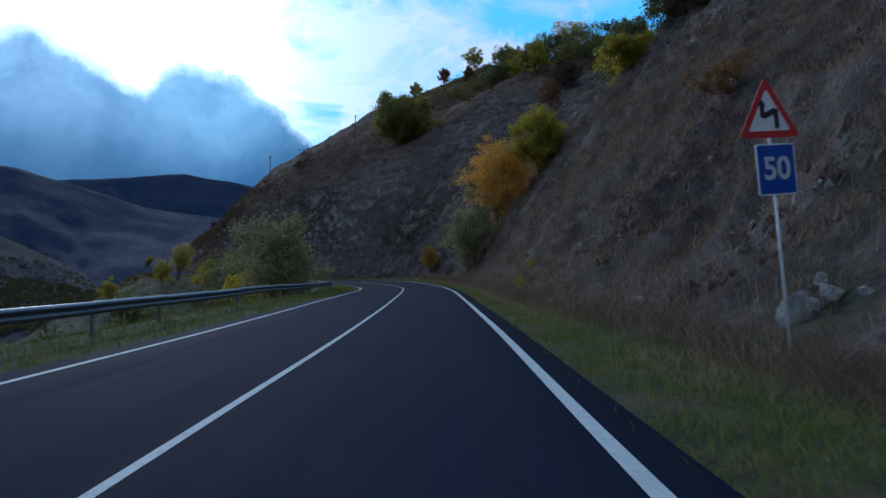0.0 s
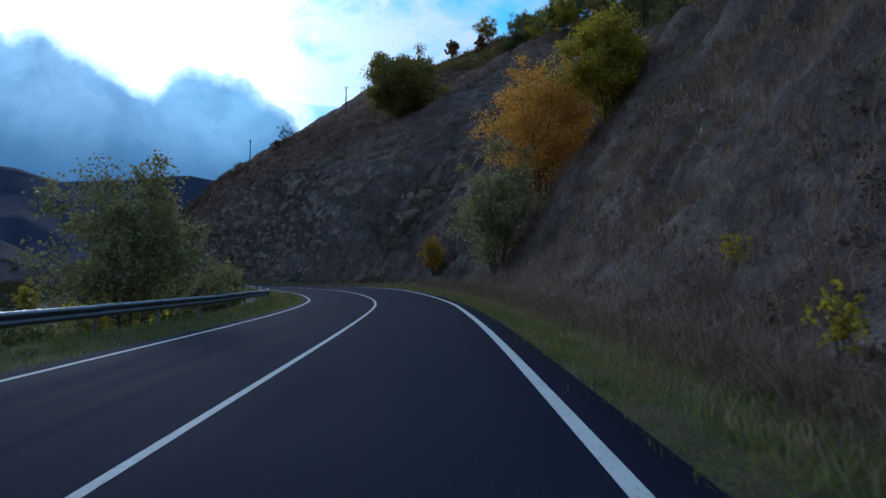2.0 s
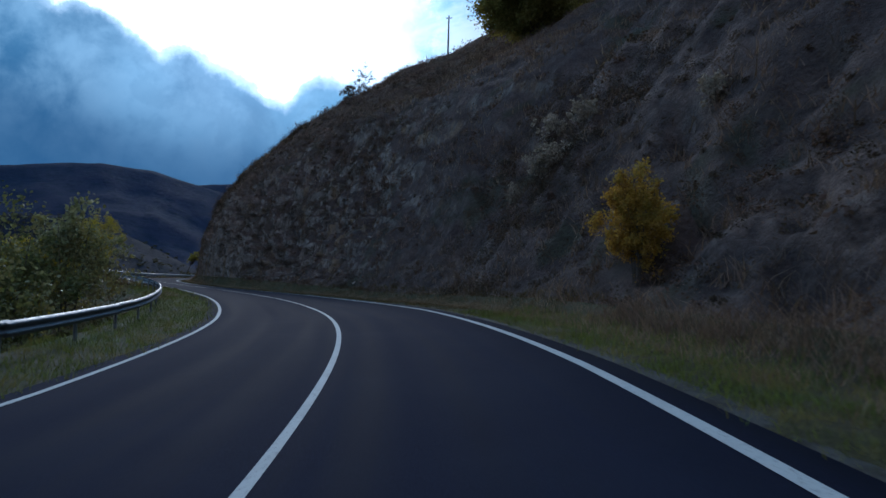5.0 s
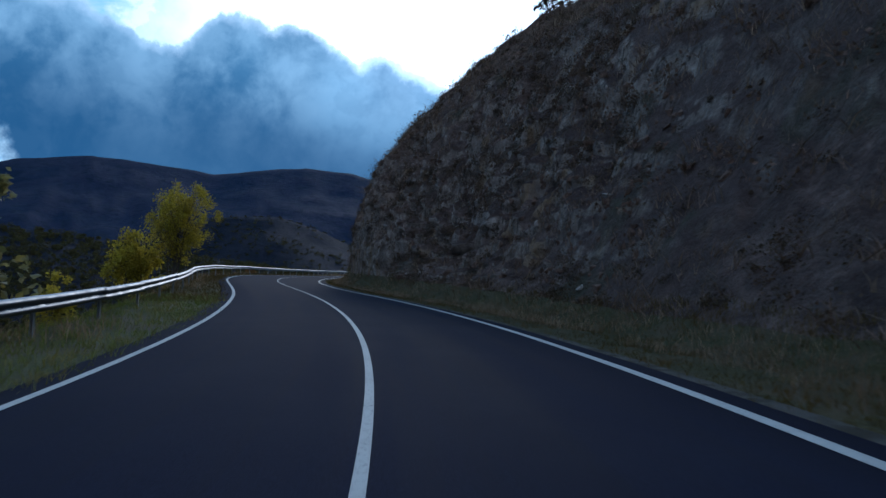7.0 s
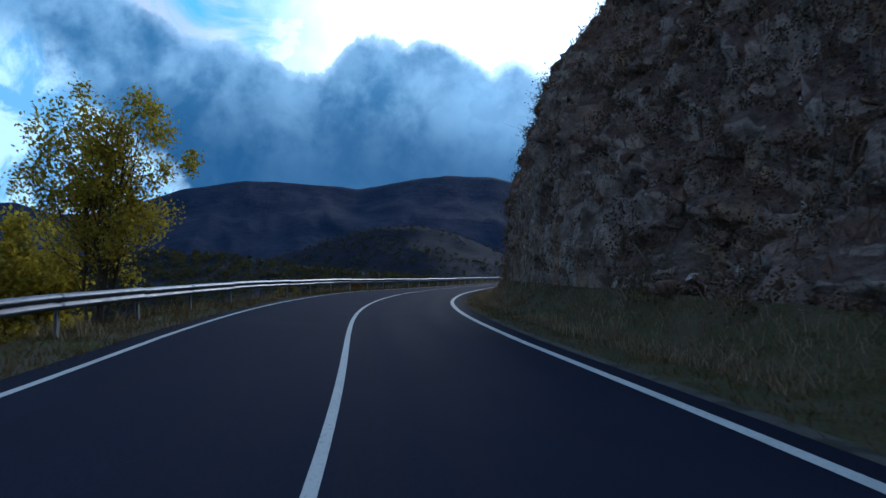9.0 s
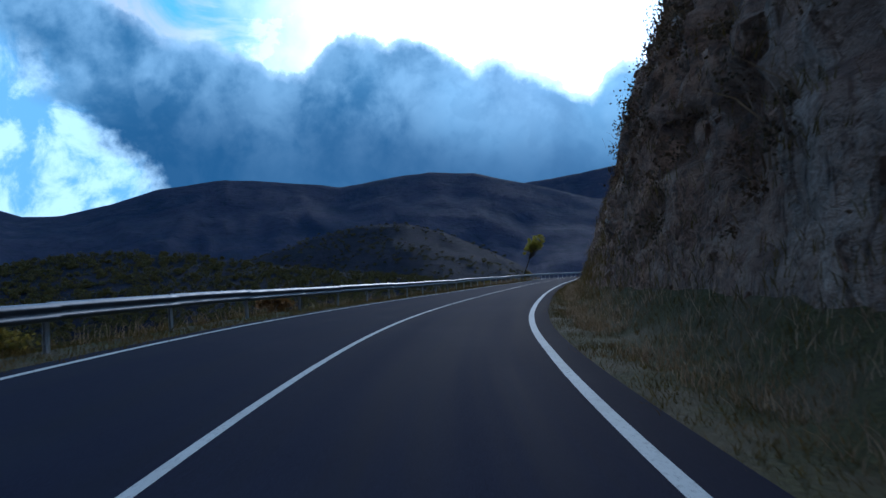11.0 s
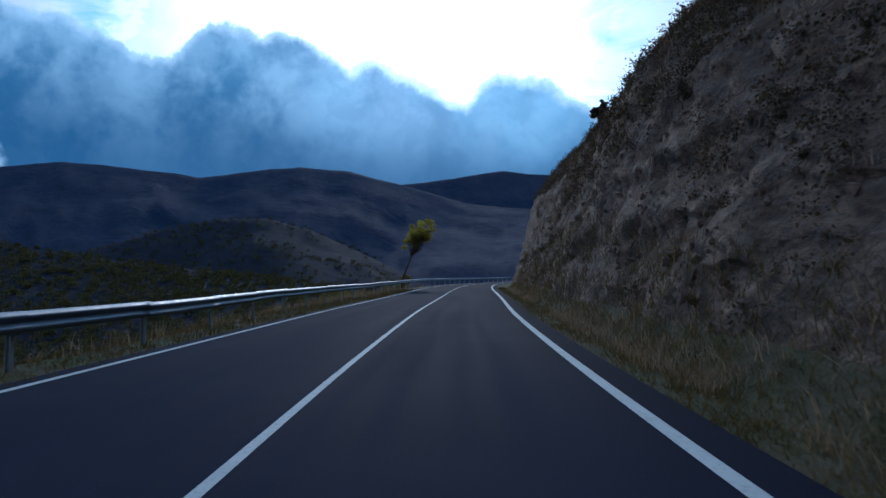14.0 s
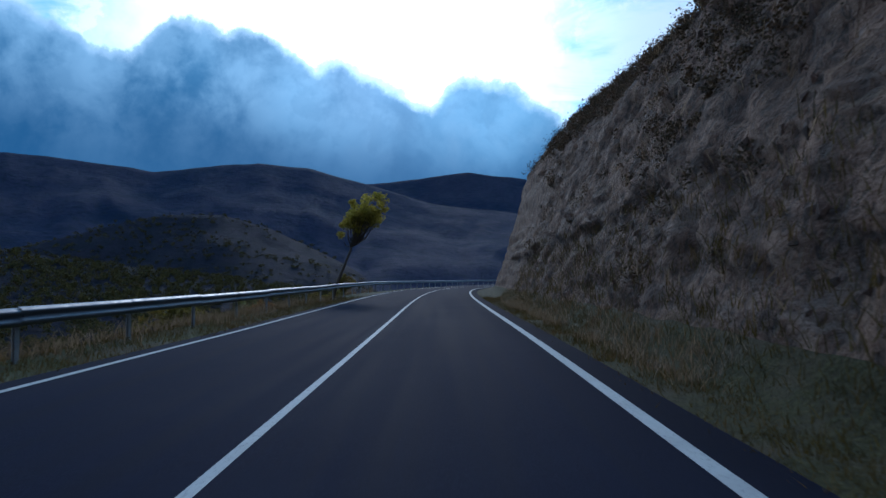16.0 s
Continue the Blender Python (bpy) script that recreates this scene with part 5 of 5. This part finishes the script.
for k in range(240):
    s = g.uniform(-4, 60) if k < 90 else g.uniform(100, 168)
    e = g.uniform(0.3, 7) if k < 90 else g.uniform(0.2, 6.0)
    w = g.uniform(0.12, 0.4) if k < 90 else g.uniform(0.2, 0.7)
    st = new("stone", STONES[k % 5] if k < 12 or k % 9 == 0 else SLABS[k % 5])
    st.parent = hillside
    st.matrix_local = Matrix.Translation(hill_point(np.array([s]), np.array([e]))[0]) @ pose(0, 0, 0, g.uniform(0, 360), g.uniform(0, 40), g.uniform(0, 360)) @ Matrix.Diagonal(
        (w, w * g.uniform(0.5, 1), w * g.uniform(0.6, 1.4), 1))


# ---- road sign ----
def flat_plate(pts, depth, m):
    bm = bmesh.new()
    a = [bm.verts.new(m @ Vector((x, 0, z))) for x, z in pts]
    b = [bm.verts.new(m @ Vector((x, depth, z))) for x, z in pts]
    n = len(pts)
    bm.faces.new(a)
    bm.faces.new(b[::-1])
    for k in range(n):
        bm.faces.new((a[k], b[k], b[(k + 1) % n], a[(k + 1) % n]))
    bmesh.ops.recalc_face_normals(bm, faces=bm.faces)
    return bm


def rounded(pts, r, steps=5):
    out = []
    n = len(pts)
    for k in range(n):
        p, a, b = Vector(pts[k]), Vector(pts[k - 1]), Vector(pts[(k + 1) % n])
        u, v = (a - p).normalized(), (b - p).normalized()
        half = math.acos(max(-1, min(1, u.dot(v)))) / 2
        d = r / math.tan(half)
        c = p + (u + v).normalized() * (r / math.sin(half))
        q0, q1 = p + u * d - c, p + v * d - c
        for j in range(steps + 1):
            w = q0.lerp(q1, j / steps)
            out.append(tuple(c + w.normalized() * r))
    return out


def road_sign():
    sign = thing("road_sign", "double-bend warning triangle and blue 50 plate on steel pole", "road sign",
                 pose(6.64, -2.0, 0.04, 0, -5.0, 13.0))
    bm = bmesh.new()
    bmesh.ops.create_cone(bm, cap_ends=True, segments=14, radius1=0.019, radius2=0.019, depth=3.75, matrix=pose(0, 0.045, 1.66))
    part("pole", bm, POSTGREY, sign, "grey steel pole", True)
    tri = [(-0.465, 0.0), (0.465, 0.0), (0.0, 0.81)]
    m = pose(-0.02, 0, 3.02)
    plate = part("warning_triangle", flat_plate(rounded(tri, 0.05), 0.012, m), SIGN_RED, sign, "red-bordered triangular plate")
    inner = [(-0.315, 0.078), (0.315, 0.078), (0.0, 0.63)]
    part("field", flat_plate(rounded(inner, 0.02), 0.004, pose(-0.02, -0.0045, 3.03)), SIGN_WHITE, plate, "white field")
    bend = [(0.085, 0.09), (0.15, 0.09), (0.15, 0.335), (0.085, 0.355), (-0.055, 0.30), (-0.055, 0.385), (-0.025, 0.385), (-0.087, 0.48), (-0.15, 0.385), (-0.12, 0.385), (-0.12, 0.24), (-0.06, 0.215), (0.085, 0.27)]
    part("bend_symbol", flat_plate(bend, 0.003, pose(-0.02, -0.0085, 3.05)), SIGN_BLACK, plate, "black double-bend arrow")
    sq = [(-0.29, 0), (0.29, 0), (0.29, 0.67), (-0.29, 0.67)]
    square = part("speed_plate", flat_plate(rounded(sq, 0.03), 0.012, pose(0.03, 0, 2.27)), SIGN_WHITE, sign, "square plate with a white rim")
    sq = [(-0.27, 0.02), (0.27, 0.02), (0.27, 0.65), (-0.27, 0.65)]
    part("field", flat_plate(rounded(sq, 0.025), 0.004, pose(0.03, -0.0045, 2.27)), SIGN_BLUE, square, "blue field")
    cu = bpy.data.curves.new("figures", "FONT")
    cu.body, cu.size, cu.align_x, cu.align_y, cu.extrude, cu.offset = "50", 0.41, "CENTER", "CENTER", 0.002, 0.010
    tmp = bpy.data.objects.new("figures", cu)
    scene.collection.objects.link(tmp)
    bpy.context.view_layer.update()
    me = bpy.data.meshes.new_from_object(tmp.evaluated_get(bpy.context.evaluated_depsgraph_get()))
    bpy.data.objects.remove(tmp)
    me.materials.clear()
    me.materials.append(SIGN_FIGURES)
    fig = new("figures", me)
    fig.parent = square
    fig.matrix_local = pose(0.03, -0.0085, 2.605, 90, 0, 0)
    tagged(fig, "white figures 50")
    for nm, z in (("clamp", 3.05), ("clamp", 2.40), ("clamp", 2.72)):
        bm = bmesh.new()
        box(bm, 0.12, 0.05, 0.04, pose(0, 0.04, z), 0.006)
        part(nm, bm, ZINC, sign)
    return sign


road_sign()


# ---- poles on the ridge and litter on the verge ----
def utility_pole(s, o, h):
    p = thing("utility_pole", "thin weathered wooden utility pole on the ridge", "pole", Matrix.Translation(right_ground(s, o)), "ridge poles")
    v, f = tube([(0, 0, -0.4), (0.02, 0, h * 0.5), (0.03, 0.02, h)], [0.15, 0.12, 0.09], 9)
    mesh_object("shaft", v, f, WOODPOLE, p)
    bm = bmesh.new()
    box(bm, 0.9, 0.09, 0.10, pose(0.03, 0.1, h - 0.35), 0.01)
    part("crossarm", bm, WOODPOLE, p)


utility_pole(190, 27.3, 6.2)
utility_pole(143, 37.9, 6.0)


def litter(place, w, seed):
    bm = bmesh.new()
    bmesh.ops.create_grid(bm, x_segments=9, y_segments=7, size=0.5)
    for v in bm.verts:
        v.co.z = 0.32 + 0.45 * noise.noise(v.co * 4 + Vector((seed, 3, 1))) - v.co.length * 0.35
    r = bmesh.ops.solidify(bm, geom=bm.faces[:], thickness=0.012)
    me = bpy.data.meshes.new("plastic_bag")
    bm.to_mesh(me)
    bm.free()
    me.materials.append(LITTER)
    ob = new("plastic_bag", me)
    ob.matrix_world = Matrix.Translation(place) @ Matrix.Diagonal((w, w * 0.7, w * 0.8, 1))
    tagged(ob, "crumpled pale blue plastic litter on the verge", "litter")


litter(right_ground(18.5, 7.1) + Vector((0, 0, 0.05)), 0.36, 1)
litter(right_ground(36.2, 5.65) + Vector((0, 0, 0.05)), 0.34, 5)
